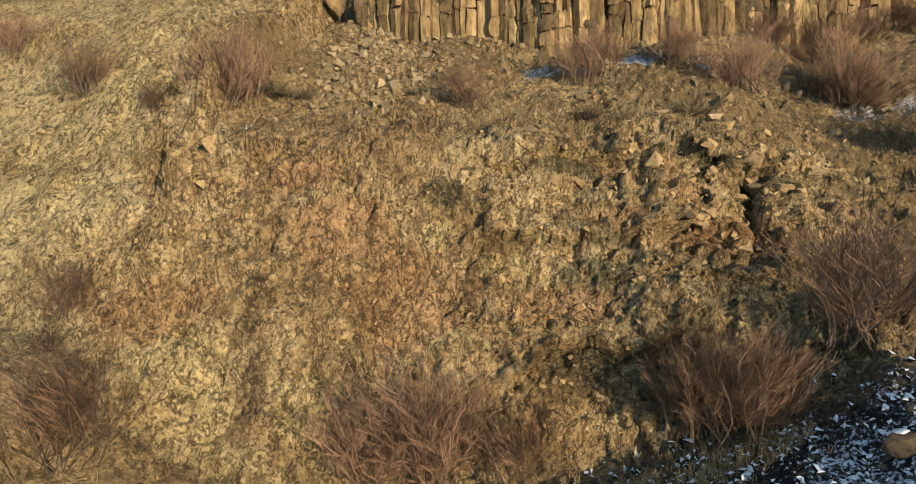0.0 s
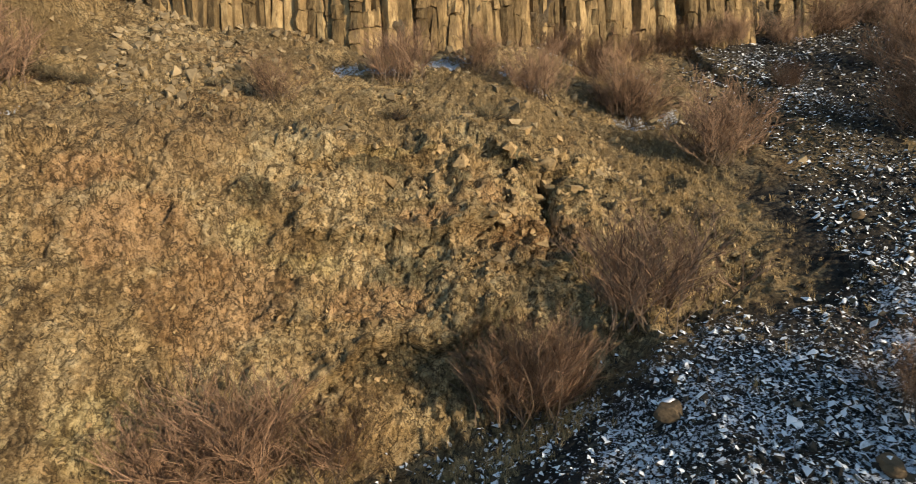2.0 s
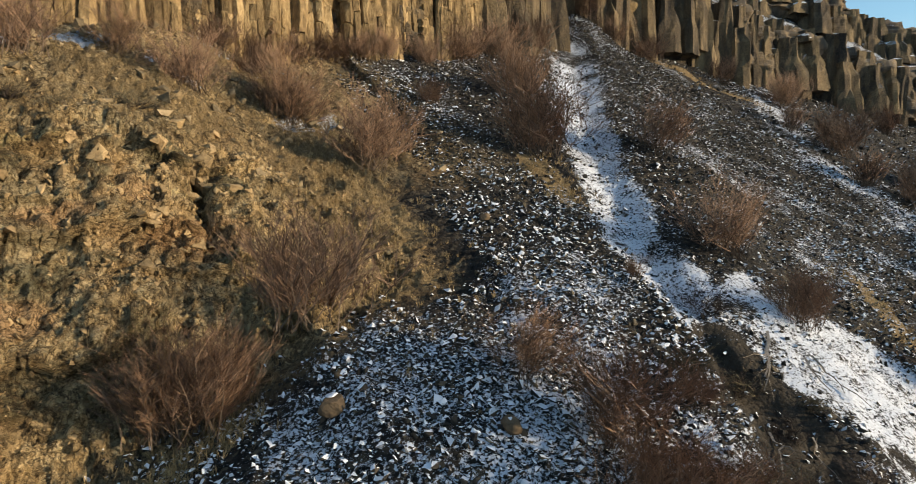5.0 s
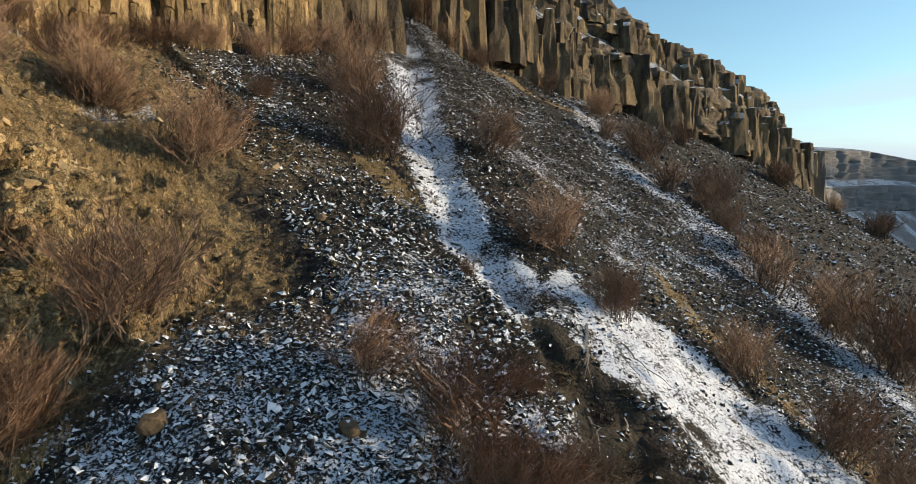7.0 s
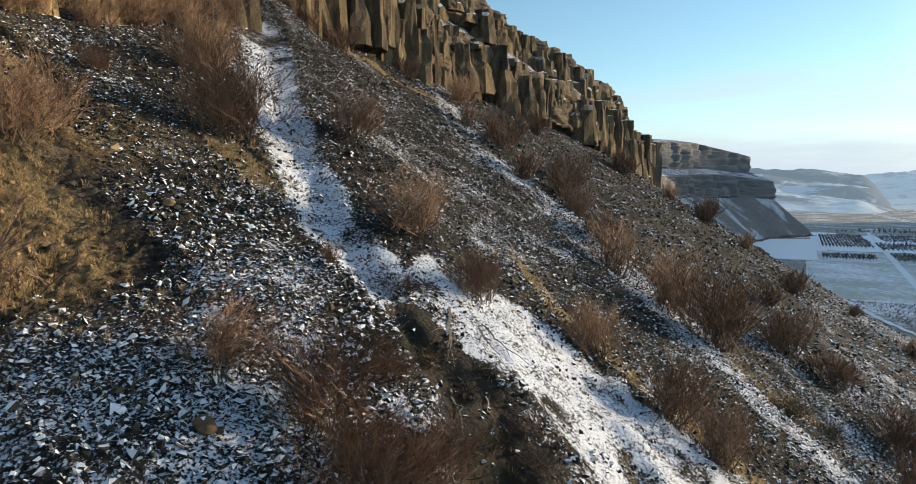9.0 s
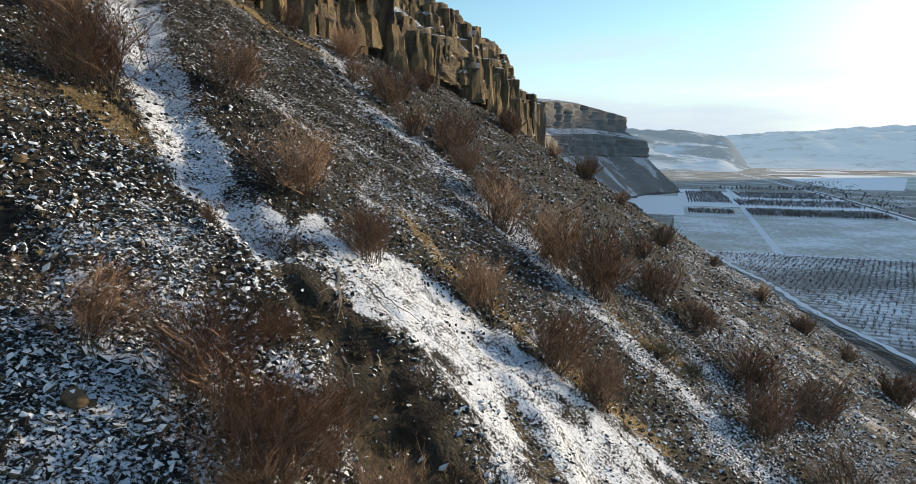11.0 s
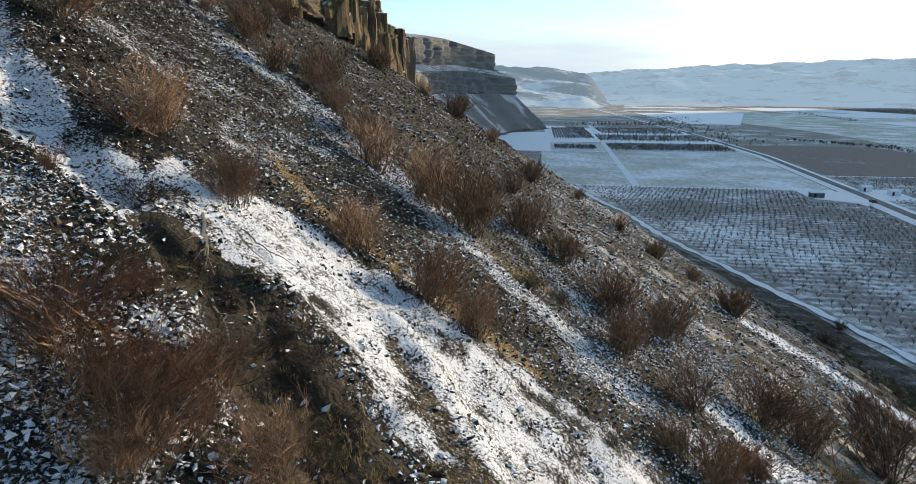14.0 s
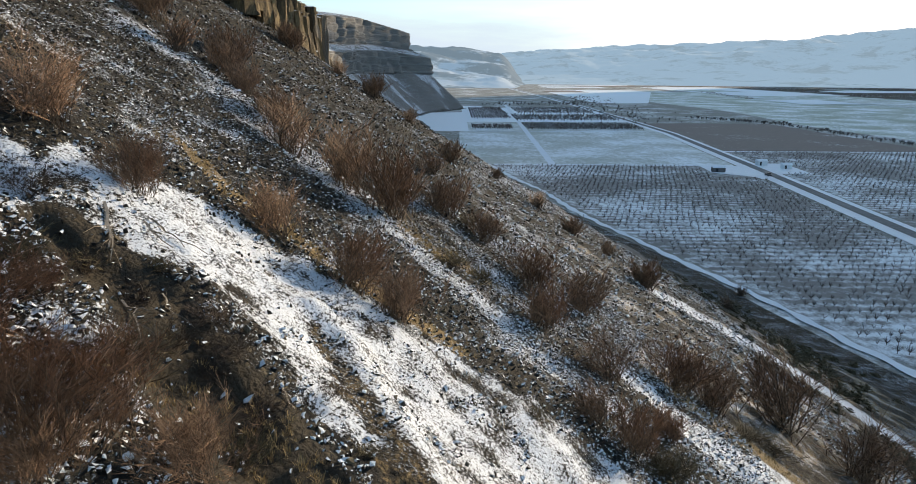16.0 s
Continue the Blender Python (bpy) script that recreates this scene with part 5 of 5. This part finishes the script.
# fallen branches
def fallen_branch(x0, y0, x1, y1, r, seed):
    rng = np.random.RandomState(seed)
    pts = [np.array([x0 + (x1 - x0) * k + rng.normal(0, 0.05), y0 + (y1 - y0) * k + rng.normal(0, 0.05), 0.0]) for k in np.linspace(0, 1, 6)]
    for q in pts:
        q[2] = ground_at(q[0], q[1]) + r + 0.04
    lines = [(pts, r, r * 0.4)]
    for i in (2, 3, 4):
        d = pts[i] - pts[i - 1] + rng.normal(0, 0.14, 3)
        lines.append(([pts[i], pts[i] + d * 0.9 + np.array([0, 0, 0.08]), pts[i] + d * 1.7 + np.array([0, 0, 0.05])], r * 0.5, r * 0.2))
    V, F = tubes(lines)
    ob = new("fallen_branch", mesh_of("fallen_branch", V, F, DEADWOOD))
    return tagged(ob, "bleached dead branch lying on the snowy slope", "branch", "fallen branches")


for i, (x0, y0, x1, y1, r) in enumerate(((14.1, 7.8, 12.5, 7.1, 0.04), (13.9, 7.7, 12.3, 6.9, 0.03), (14.4, 7.2, 13.8, 6.4, 0.03), (14.7, 7.1, 14.2, 6.2, 0.025), (11.4, 6.3, 10.6, 5.6, 0.03), (11.5, 3.4, 10.6, 3.0, 0.03), (12.2, 5.9, 11.6, 5.4, 0.02))):
    fallen_branch(x0, y0, x1, y1, r, 1600 + i)


# sagebrush low on the slope
def clump(seed):
    rng = np.random.RandomState(seed)
    lines = []
    for i in range(40):
        a, o = rng.uniform(0, 6.28), rng.uniform(0.0, 1.35)
        d = np.array([math.cos(a) * math.sin(o), math.sin(a) * math.sin(o), math.cos(o) * 0.8])
        p = np.array([rng.normal(0, 0.12), rng.normal(0, 0.12), 0.0])
        q = p + d * rng.uniform(0.45, 0.75)
        lines.append(([p, q], 0.035, 0.05)), lines.append(([q, q + rng.normal(0, 0.16, 3)], 0.06, 0.03))
    V, F = tubes(lines)
    return np.array(V), np.array([t for q in F for t in ((q[0], q[1], q[2]), (q[0], q[2], q[3]))])


rng = np.random.RandomState(27)
n = 1500
x = rng.uniform(30, 150, n)
y = np.interp(x, RECEDE_X, RECEDE_Y) - 73 + 46 * rng.power(0.8, n)
dl, wl_, _ = along(x, y, STRIP_LOW)
keep = (dl > wl_ * 0.9) & (rng.uniform(0, 1, n) < smooth(0.55, -0.4, fbm(x * 0.06, y * 0.06, 0 * x, 3, 8)) * smooth(0, 30, -20 - y + np.interp(x, RECEDE_X, RECEDE_Y)) * 0.9)
x, y = x[keep], y[keep]
joined("sagebrush_cover", [clump(1700 + i) for i in range(4)], rng, np.stack([x, y, heights(x, y)], -1), rng.uniform(0.5, 1.5, len(x)), SAGE, "low grey-brown sagebrush scattered over the foot of the slope", "sagebrush", turns=np.repeat(np.eye(3)[None], len(x), 0))

# ---- valley floor ----
def field_material(name, lo, hi, snow, rows=0.0, tint=(0.88, 0.90, 0.92)):
    m = Mat(name, 0.9)
    n, n2, n3 = m.noise(0.35, 6, 0.7), m.noise(0.02, 5, 0.6), m.noise(2.5, 3, 0.6)
    col = m.mix(n, lo, hi)
    v = m.math("ADD", m.math("MULTIPLY", n, 0.4), m.math("ADD", m.math("MULTIPLY", n2, 0.45), m.math("MULTIPLY", n3, 0.15)))
    if rows:
        sep = m.t.nodes.new("ShaderNodeSeparateXYZ")
        m.put(sep.inputs[0], m.pos)
        wave = m.math("SINE", m.math("MULTIPLY", sep.outputs["X"], 2 * math.pi / rows))
        v = m.math("ADD", v, m.math("MULTIPLY", wave, 0.025))
    col = m.mix(m.step(v, 0.60 - snow, 0.76 - snow), col, tint)
    return m.done(col)



ORCHARD_FLOOR = field_material("orchard_floor", (0.20, 0.18, 0.165), (0.33, 0.305, 0.285), 0.145, 4.0, (0.86, 0.88, 0.90))
PALE_FIELD = field_material("pale_stubble", (0.42, 0.425, 0.37), (0.60, 0.605, 0.55), 0.16, 3.2)
BROWN_FIELD = field_material("bare_brown_field", (0.17, 0.135, 0.12), (0.27, 0.22, 0.195), 0.05)
GREEN_FIELD = field_material("pale_pasture", (0.32, 0.35, 0.26), (0.48, 0.51, 0.41), 0.16)
BRUSH_FIELD = field_material("brushy_ground", (0.18, 0.17, 0.15), (0.32, 0.305, 0.27), 0.12)
SNOW_FIELD = field_material("snowy_field", (0.55, 0.56, 0.54), (0.7, 0.7, 0.68), 0.45)
ASPHALT = plain_material("asphalt", (0.10, 0.10, 0.105), (0.20, 0.205, 0.21), 0.6, 0.8, 0.2, 0.02)


def toe_y(x):
    return float(np.interp(x, RECEDE_X, RECEDE_Y)) - 74


def road_y(x):
    return float(np.interp(x, [0, 190, 327, 527, 900, 1300, 2500], [-122, -140, -155, -174, -180, -177, -150]))


def strip_sheet(name, xs, lo, hi, mat, label, lift, category="field"):
    """A sheet between two edges given as functions of x."""
    pts = np.array([[(x, a + (b - a) * k, VALLEY + lift) for k in (0, 0.5, 1)] for x in xs for a, b in ((lo(x), hi(x)),)])
    return tagged(sheet(name, pts.transpose(1, 0, 2), mat), label, category, kind="structure")


def steps(a, b, n):
    return [a + (b - a) * i / n for i in range(n + 1)]


valley_floor = strip_sheet("valley_floor", steps(-300, 4800, 90), lambda x: -4200, lambda x: toe_y(x) - 1.5 + 2.0 * math.sin(x * 0.11), BRUSH_FIELD, "flat brushy valley floor with thin snow", 0.05, "ground")
strip_sheet("track", steps(-40, 345, 260), lambda x: toe_y(x) - 7.9 + 0.5 * math.sin(x * 0.09) + 0.35 * math.sin(x * 0.71), lambda x: toe_y(x) - 5.7 + 0.8 * math.sin(x * 0.09) + 0.45 * math.sin(x * 0.53 + 1), SNOW, "snow-covered farm track along the foot of the slope", 0.30, "track")
strip_sheet("orchard_ground", steps(-40, 341, 60), lambda x: road_y(x) + 9, lambda x: toe_y(x) - 9.2, ORCHARD_FLOOR, "dark orchard floor with patchy thin snow", 0.10)
strip_sheet("stubble_field", steps(345, 540, 30), lambda x: road_y(x) + 7, lambda x: min(toe_y(x) - 4, -2), PALE_FIELD, "pale stubble field dusted with snow", 0.10)
strip_sheet("snow_margin", steps(543, 960, 40), lambda x: -12 - 0.06 * (x - 543), lambda x: max(toe_y(x), -3) if x < 800 else -6, SNOW_FIELD, "snowy margin of the fields under the cliff", 0.10)
strip_sheet("vineyard_ground", steps(545, 640, 20), lambda x: road_y(x) + 6, lambda x: -10, PALE_FIELD, "snowy ground between rows of young trees", 0.14)
strip_sheet("vineyard_ground", steps(646, 900, 30), lambda x: road_y(x) + 6, lambda x: -14, SNOW_FIELD, "snowy ground between rows of young trees", 0.14)
strip_sheet("lane", steps(344, 985, 40), lambda x: -53.5 - 0.033 * (x - 344), lambda x: -49.5 - 0.033 * (x - 344), SNOW, "straight white snow-covered lane between fields", 0.2, "lane")
strip_sheet("lane", steps(340.5, 344.5, 2), lambda x: road_y(x) + 8, lambda x: -20, SNOW, "snowy headland between orchard and field", 0.2, "lane")
strip_sheet("lane", steps(540.5, 545, 2), lambda x: road_y(x) + 6, lambda x: -6, SNOW, "snowy headland between fields", 0.2, "lane")
strip_sheet("orchard_ground", steps(60, 404, 50), lambda x: -420, lambda x: road_y(x) - 8, ORCHARD_FLOOR, "dark orchard floor with patchy thin snow", 0.10)
strip_sheet("lane", steps(404, 408, 2), lambda x: -300, lambda x: road_y(x) - 6, SNOW, "thin snowy lane across the fields", 0.2, "lane")
strip_sheet("brown_field", steps(409, 640, 30), lambda x: -310 + 0.02 * (x - 409), lambda x: road_y(x) - 8, BROWN_FIELD, "bare brown ploughed field", 0.12)
strip_sheet("pasture", steps(330, 1700, 60), lambda x: -1500, lambda x: -342 + 10 * math.sin(x * 0.013), GREEN_FIELD, "pale grey-green pasture with thin snow", 0.12)
strip_sheet("snowy_field", steps(1060, 1850, 30), lambda x: -310 - 0.30 * (x - 1060), lambda x: -225, SNOW_FIELD, "broad field under snow", 0.22)
strip_sheet("snowy_field", steps(1500, 2300, 30), lambda x: -900, lambda x: -620, SNOW_FIELD, "far field under snow", 0.24)
strip_sheet("road_verge", steps(-100, 2000, 90), lambda x: road_y(x) - 6.5, lambda x: road_y(x) + 6.5, SNOW, "snowy road verge", 0.26, "verge")
strip_sheet("road", steps(-100, 2000, 90), lambda x: road_y(x) - 3.4, lambda x: road_y(x) + 1.6, ASPHALT, "straight grey asphalt farm road", 0.34, "road")
strip_sheet("yard", steps(296, 340, 10), lambda x: road_y(x) - 2, lambda x: road_y(x) + 9 + 18 * smooth(300, 318, np.array(x)) , SNOW, "snow-covered farm yard beside the road", 0.30, "yard")
strip_sheet("yard", steps(312, 350, 10), lambda x: road_y(x) - 22, lambda x: road_y(x) - 5, SNOW, "snow-covered farm yard across the road", 0.30, "yard")

# patchwork of farther fields
rng = np.random.RandomState(33)
for i in range(26):
    x0, y0 = rng.uniform(940, 2900), -190 - 1500 * rng.uniform() ** 1.5
    lx, ly = rng.uniform(60, 240), rng.uniform(60, 330)
    skew = rng.normal(0, 0.05)
    strip_sheet("far_field", steps(x0, x0 + lx, 4), lambda x: y0 - ly + skew * (x - x0), lambda x: y0 + skew * (x - x0), (SNOW_FIELD, BROWN_FIELD, PALE_FIELD, GREEN_FIELD, SNOW_FIELD)[i % 5], "distant field on the valley floor under thin snow", 0.40 + 0.02 * i)


# orchard trees
def orchard_tree(seed, h=2.8, r=0.065):
    rng = np.random.RandomState(seed)
    lines = [([np.array([0, 0, -0.1]), np.array([rng.normal(0, 0.05), rng.normal(0, 0.05), 0.9])], r * 1.6, r * 1.2)]
    for i in range(9):
        a, o = rng.uniform(0, 6.28), rng.uniform(0.3, 0.95)
        d = np.array([math.cos(a) * math.sin(o), math.sin(a) * math.sin(o), math.cos(o)])
        s = lines[0][0][1] * rng.uniform(0.7, 1.0)
        m_ = s + d * h * 0.32
        lines.append(([s, m_], r * 1.3, r)), lines.append(([m_, m_ + (d + np.array([0, 0, 0.5])) * h * 0.25], r, r * 0.5))
    V, F = tubes(lines)
    return np.array(V), np.array([t for q in F for t in ((q[0], q[1], q[2]), (q[0], q[2], q[3]))])


ORCHARD_WOOD = plain_material("orchard_wood", (0.07, 0.055, 0.05), (0.17, 0.135, 0.12), 1.0, 0.85, 0.0, 0.0)
rng = np.random.RandomState(31)


def grove(name, pts, templates, lo, hi, label):
    pts = np.array(pts)
    a = rng.uniform(0, 6.28, len(pts))
    R = np.zeros((len(pts), 3, 3))
    R[:, 0, 0], R[:, 0, 1], R[:, 1, 0], R[:, 1, 1], R[:, 2, 2] = np.cos(a), -np.sin(a), np.sin(a), np.cos(a), 1
    at = np.column_stack([pts, np.full(len(pts), VALLEY + 0.1)])
    return joined(name, templates, rng, at, rng.uniform(lo, hi, len(pts)), ORCHARD_WOOD, label, "trees", turns=R)


TREES = [orchard_tree(1200 + i) for i in range(5)]
pts = []
for i in range(61):
    x = 96 + i * 4.0
    y = toe_y(x) - 11
    while y > road_y(x) + 9:
        if rng.uniform() > 0.04 and not (296 < x < 345 and y < road_y(x) + 30):
            pts.append((x + rng.normal(0, 0.15), y + rng.normal(0, 0.2)))
        y -= 2.1
grove("orchard", pts, TREES, 0.45, 0.7, "rows of bare pruned orchard trees")
pts = []
for i in range(48):
    x = 212 + i * 4.0
    y = road_y(x) - 10
    while y > -300:
        if rng.uniform() > 0.04 and not (312 < x < 352 and y > road_y(x) - 24):
            pts.append((x + rng.normal(0, 0.15), y + rng.normal(0, 0.2)))
        y -= 2.5
grove("orchard", pts, TREES, 0.45, 0.7, "rows of bare pruned orchard trees across the road")
FAR_TREES = [orchard_tree(1300 + i, 3.0, 0.11) for i in range(3)]
pts = [(x, y) for x in steps(560, 590, 5) for y in steps(-14, -48, 16)] + [(x, y) for x in steps(556, 610, 10) for y in steps(-62, -160, 36)] + [(x, y) for x in steps(665, 740, 12) for y in steps(-62, -165, 30)] + [(x, y) for x in steps(690, 880, 26) for y in steps(-16, -56, 14)] + [(x, y) for x in steps(780, 890, 14) for y in steps(-74, -165, 26)]
grove("young_orchard", pts, FAR_TREES, 0.9, 1.3, "blocks of young bare trees in rows on snowy ground")
# brush and tree lines far out
pts = []
for line, n, spread in (([(409, -318), (640, -312), (720, -260)], 260, 5.0), ([(640, -188), (1000, -205), (1350, -250)], 420, 26.0), ([(980, -40), (1010, -180)], 120, 9.0), ([(1250, -560), (1700, -640)], 160, 10.0), ([(1900, -420), (2300, -700)], 120, 14.0), ([(1450, -900), (1900, -1000)], 120, 12.0)):
    for _ in range(n):
        i = rng.randint(len(line) - 1)
        k = rng.uniform()
        pts.append((line[i][0] + k * (line[i + 1][0] - line[i][0]) + rng.normal(0, spread), line[i][1] + k * (line[i + 1][1] - line[i][1]) + rng.normal(0, spread)))
THICKET = [orchard_tree(1400 + i, 2.4, 0.16) for i in range(4)]
grove("brush_line", pts, THICKET, 0.5, 1.3, "dark lines of bare brush and trees on the valley floor")
pts = [(1010 + rng.normal(0, 3), -60 - 5.5 * i) for i in range(26)]
POPLAR = [orchard_tree(1500 + i, 5.0, 0.16) for i in range(2)]
grove("poplar_row", pts, POPLAR, 1.0, 1.5, "row of tall bare poplars across the valley")


# sheds and parked vehicles by the road
def block(name, size, at, mat, parent, turn=0.0, bevel=0.06):
    bm = bmesh.new()
    bmesh.ops.create_cube(bm, size=1.0)
    bmesh.ops.scale(bm, vec=size, verts=bm.verts)
    bmesh.ops.bevel(bm, geom=bm.edges[:], offset=bevel, segments=2, affect="EDGES")
    me = bpy.data.meshes.new(name)
    bm.to_mesh(me)
    bm.free()
    me.materials.append(mat)
    ob = new(name, me)
    ob.location = at
    ob.rotation_euler[2] = turn
    ob.parent = parent
    return ob


SHED_WALL = plain_material("grey_shed_board", (0.06, 0.06, 0.065), (0.15, 0.15, 0.155), 1.5, 0.8, 0.2, 0.02, (6, 1, 1))
WHITE_PAINT = plain_material("white_paint", (0.62, 0.64, 0.66), (0.8, 0.8, 0.8), 1.0, 0.5, 0.1, 0.01)
DARK_PAINT = plain_material("dark_car_paint", (0.02, 0.022, 0.03), (0.05, 0.05, 0.06), 1.0, 0.35, 0.0, 0.0)
GLASS_DARK = plain_material("dark_window", (0.015, 0.018, 0.022), (0.03, 0.035, 0.04), 1.0, 0.2, 0.0, 0.0)


def shed(x, y, lx, ly, h, wall, label):
    top = new("shed")
    top.location = (x, y, VALLEY + 0.3)
    block("wall", (lx, ly, h), (0, 0, h / 2), wall, top)
    bm = bmesh.new()
    hw, hl = lx / 2 + 0.25, ly / 2 + 0.25
    v = [bm.verts.new(p) for p in ((-hw, -hl, h), (hw, -hl, h), (hw, hl, h), (-hw, hl, h), (0, -hl, h + 0.28 * lx), (0, hl, h + 0.28 * lx))]
    for f in ((0, 1, 4), (2, 3, 5), (1, 2, 5, 4), (3, 0, 4, 5), (3, 2, 1, 0)):
        bm.faces.new([v[i] for i in f])
    me = bpy.data.meshes.new("roof")
    bm.to_mesh(me)
    bm.free()
    me.materials.append(SNOW)
    ob = new("roof", me)
    ob.location = (0, 0, 0.02)
    ob.parent = top
    block("door", (0.08, 1.0, min(2.0, h * 0.85)), (-lx / 2 - 0.03, ly * 0.2, min(2.0, h * 0.85) / 2), GLASS_DARK, top, 0, 0.02)
    return tagged(top, label, "shed", "farm sheds by the road")


shed(319, -131, 3.2, 6.0, 2.2, SHED_WALL, "low dark grey shed with a snowy roof in the orchard yard")
shed(344, -164, 3.5, 5.0, 2.3, WHITE_PAINT, "small white shed beside the road")
shed(331, -171, 3.2, 4.6, 2.2, WHITE_PAINT, "small pale shed in the yard across the road")
car = tagged(new("parked_car"), "dark parked car in the snowy yard", "car")
car.location = (306, -150, VALLEY + 0.35)
block("body", (4.3, 1.75, 0.7), (0, 0, 0.65), DARK_PAINT, car, 0, 0.15)
block("cabin", (2.2, 1.55, 0.6), (-0.2, 0, 1.25), GLASS_DARK, car, 0, 0.2)
for sx in (-1.35, 1.35):
    for sy in (-0.8, 0.8):
        bm = bmesh.new()
        bmesh.ops.create_cone(bm, cap_ends=True, segments=16, radius1=0.33, radius2=0.33, depth=0.22, matrix=Matrix.Rotation(radians(90), 4, "X"))
        me = bpy.data.meshes.new("wheel")
        bm.to_mesh(me)
        bm.free()
        me.materials.append(DARK_PAINT)
        wheel = new("wheel", me)
        wheel.location = (sx, sy, 0.33)
        wheel.parent = car

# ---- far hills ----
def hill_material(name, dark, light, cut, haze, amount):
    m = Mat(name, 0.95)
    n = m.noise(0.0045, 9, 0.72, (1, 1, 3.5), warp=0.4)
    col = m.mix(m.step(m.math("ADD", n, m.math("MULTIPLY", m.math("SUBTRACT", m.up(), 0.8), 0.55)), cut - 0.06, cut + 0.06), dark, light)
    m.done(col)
    # distance haze is put in as blue emission mixed into the hill's surface
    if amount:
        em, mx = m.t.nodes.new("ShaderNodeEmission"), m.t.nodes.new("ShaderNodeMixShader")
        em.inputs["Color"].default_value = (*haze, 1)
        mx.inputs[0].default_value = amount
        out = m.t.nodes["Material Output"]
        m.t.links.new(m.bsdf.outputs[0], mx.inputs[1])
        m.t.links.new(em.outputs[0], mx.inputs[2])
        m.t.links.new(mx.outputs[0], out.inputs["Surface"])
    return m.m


def hills(name, a0, a1, r0, r1, tall, seed, mat, label, rim=0.0):
    """A range of hills as seen round the valley's end: bearings in degrees from the valley's axis, distances, heights."""
    ang = np.radians(np.linspace(a0, a1, 220))[None, :]
    k = np.linspace(0, 1, 70)[:, None]
    r = r0 + (r1 - r0) * k + 0 * ang
    x, y = r * np.cos(ang), r * np.sin(ang)
    n = fbm(x * 0.0022, y * 0.0022, 0 * x, 5, seed)
    h = tall(np.degrees(ang)) * smooth(0, 0.75, k) * (0.92 + 0.10 * n) + 13 * fbm(x * 0.007, y * 0.007, 0 * x, 4, seed + 9) * smooth(0, 0.4, k)
    if rim:
        h = h + rim * (smooth(0.45, 0.50, k + 0.06 * n) + smooth(0.62, 0.66, k + 0.06 * n))
    edge = smooth(0, 3.0, np.degrees(ang) - a0) * smooth(0, 3.0, a1 - np.degrees(ang))
    z = VALLEY - 4 + np.maximum(h, 0) * (edge if rim else 1.0)
    return tagged(sheet(name, np.stack([x, y, z], -1), mat), label, "hills", kind="structure")


# colour of the emission that imitates haze on spur, mountains and ridge
HAZE_GLOW = (0.31, 0.42, 0.51)
hills("backdrop_spur", -6.5, 22, 1900, 3300, lambda a: np.interp(a, [-6.5, -4.5, -1, 3, 22], [0, 70, 105, 120, 150]), 301, hill_material("snowy_spur", (0.07, 0.08, 0.09), (0.62, 0.66, 0.72), 0.60, HAZE_GLOW, 0.42), "snowy basalt spur in blue haze down the valley", 28)
hills("backdrop_mountains", -37, 8, 2600, 4800, lambda a: np.interp(a, [-75, -45, -34, -20, -8, -3, 8], [420, 350, 310, 240, 200, 180, 170]), 321, hill_material("hazy_mountains", (0.05, 0.07, 0.09), (0.62, 0.67, 0.72), 0.53, HAZE_GLOW, 0.66), "low snowy mountains veiled in pale blue haze")
# unseen ridge, added out of view to keep the low sun off the valley
ridge_x = np.linspace(-1600, 3150, 120)
ridge_rows = []
for k, (yy, zz) in enumerate(((-1900, VALLEY), (-2150, 160), (-2380, 410), (-2500, 559), (-2650, 547), (-3000, 380))):
    wave = fbm(ridge_x * 0.004, 0 * ridge_x + k * 0.3, 0 * ridge_x, 4, 401)
    rx = -1600 + (ridge_x + 1600) / 4750 * (1.37 * -yy + 1600)
    # the added rise near its end puts the far spur in shade
    ridge_rows.append(np.stack([rx, yy + 60 * wave * (k not in (0, 3)), zz + (wave * 30 if k not in (0, 3) else 7 * wave * (k == 3)) + 110 * smooth(2620, 2850, rx) * (k in (2, 3, 4))], -1))
tagged(sheet("opposite_ridge", np.array(ridge_rows), hill_material("hazed_ridge_slope", (0.10, 0.10, 0.095), (0.62, 0.66, 0.72), 0.5, HAZE_GLOW, 0.6)), "unseen snowy ridge added across the valley to block the low sun", "ridge", kind="structure")
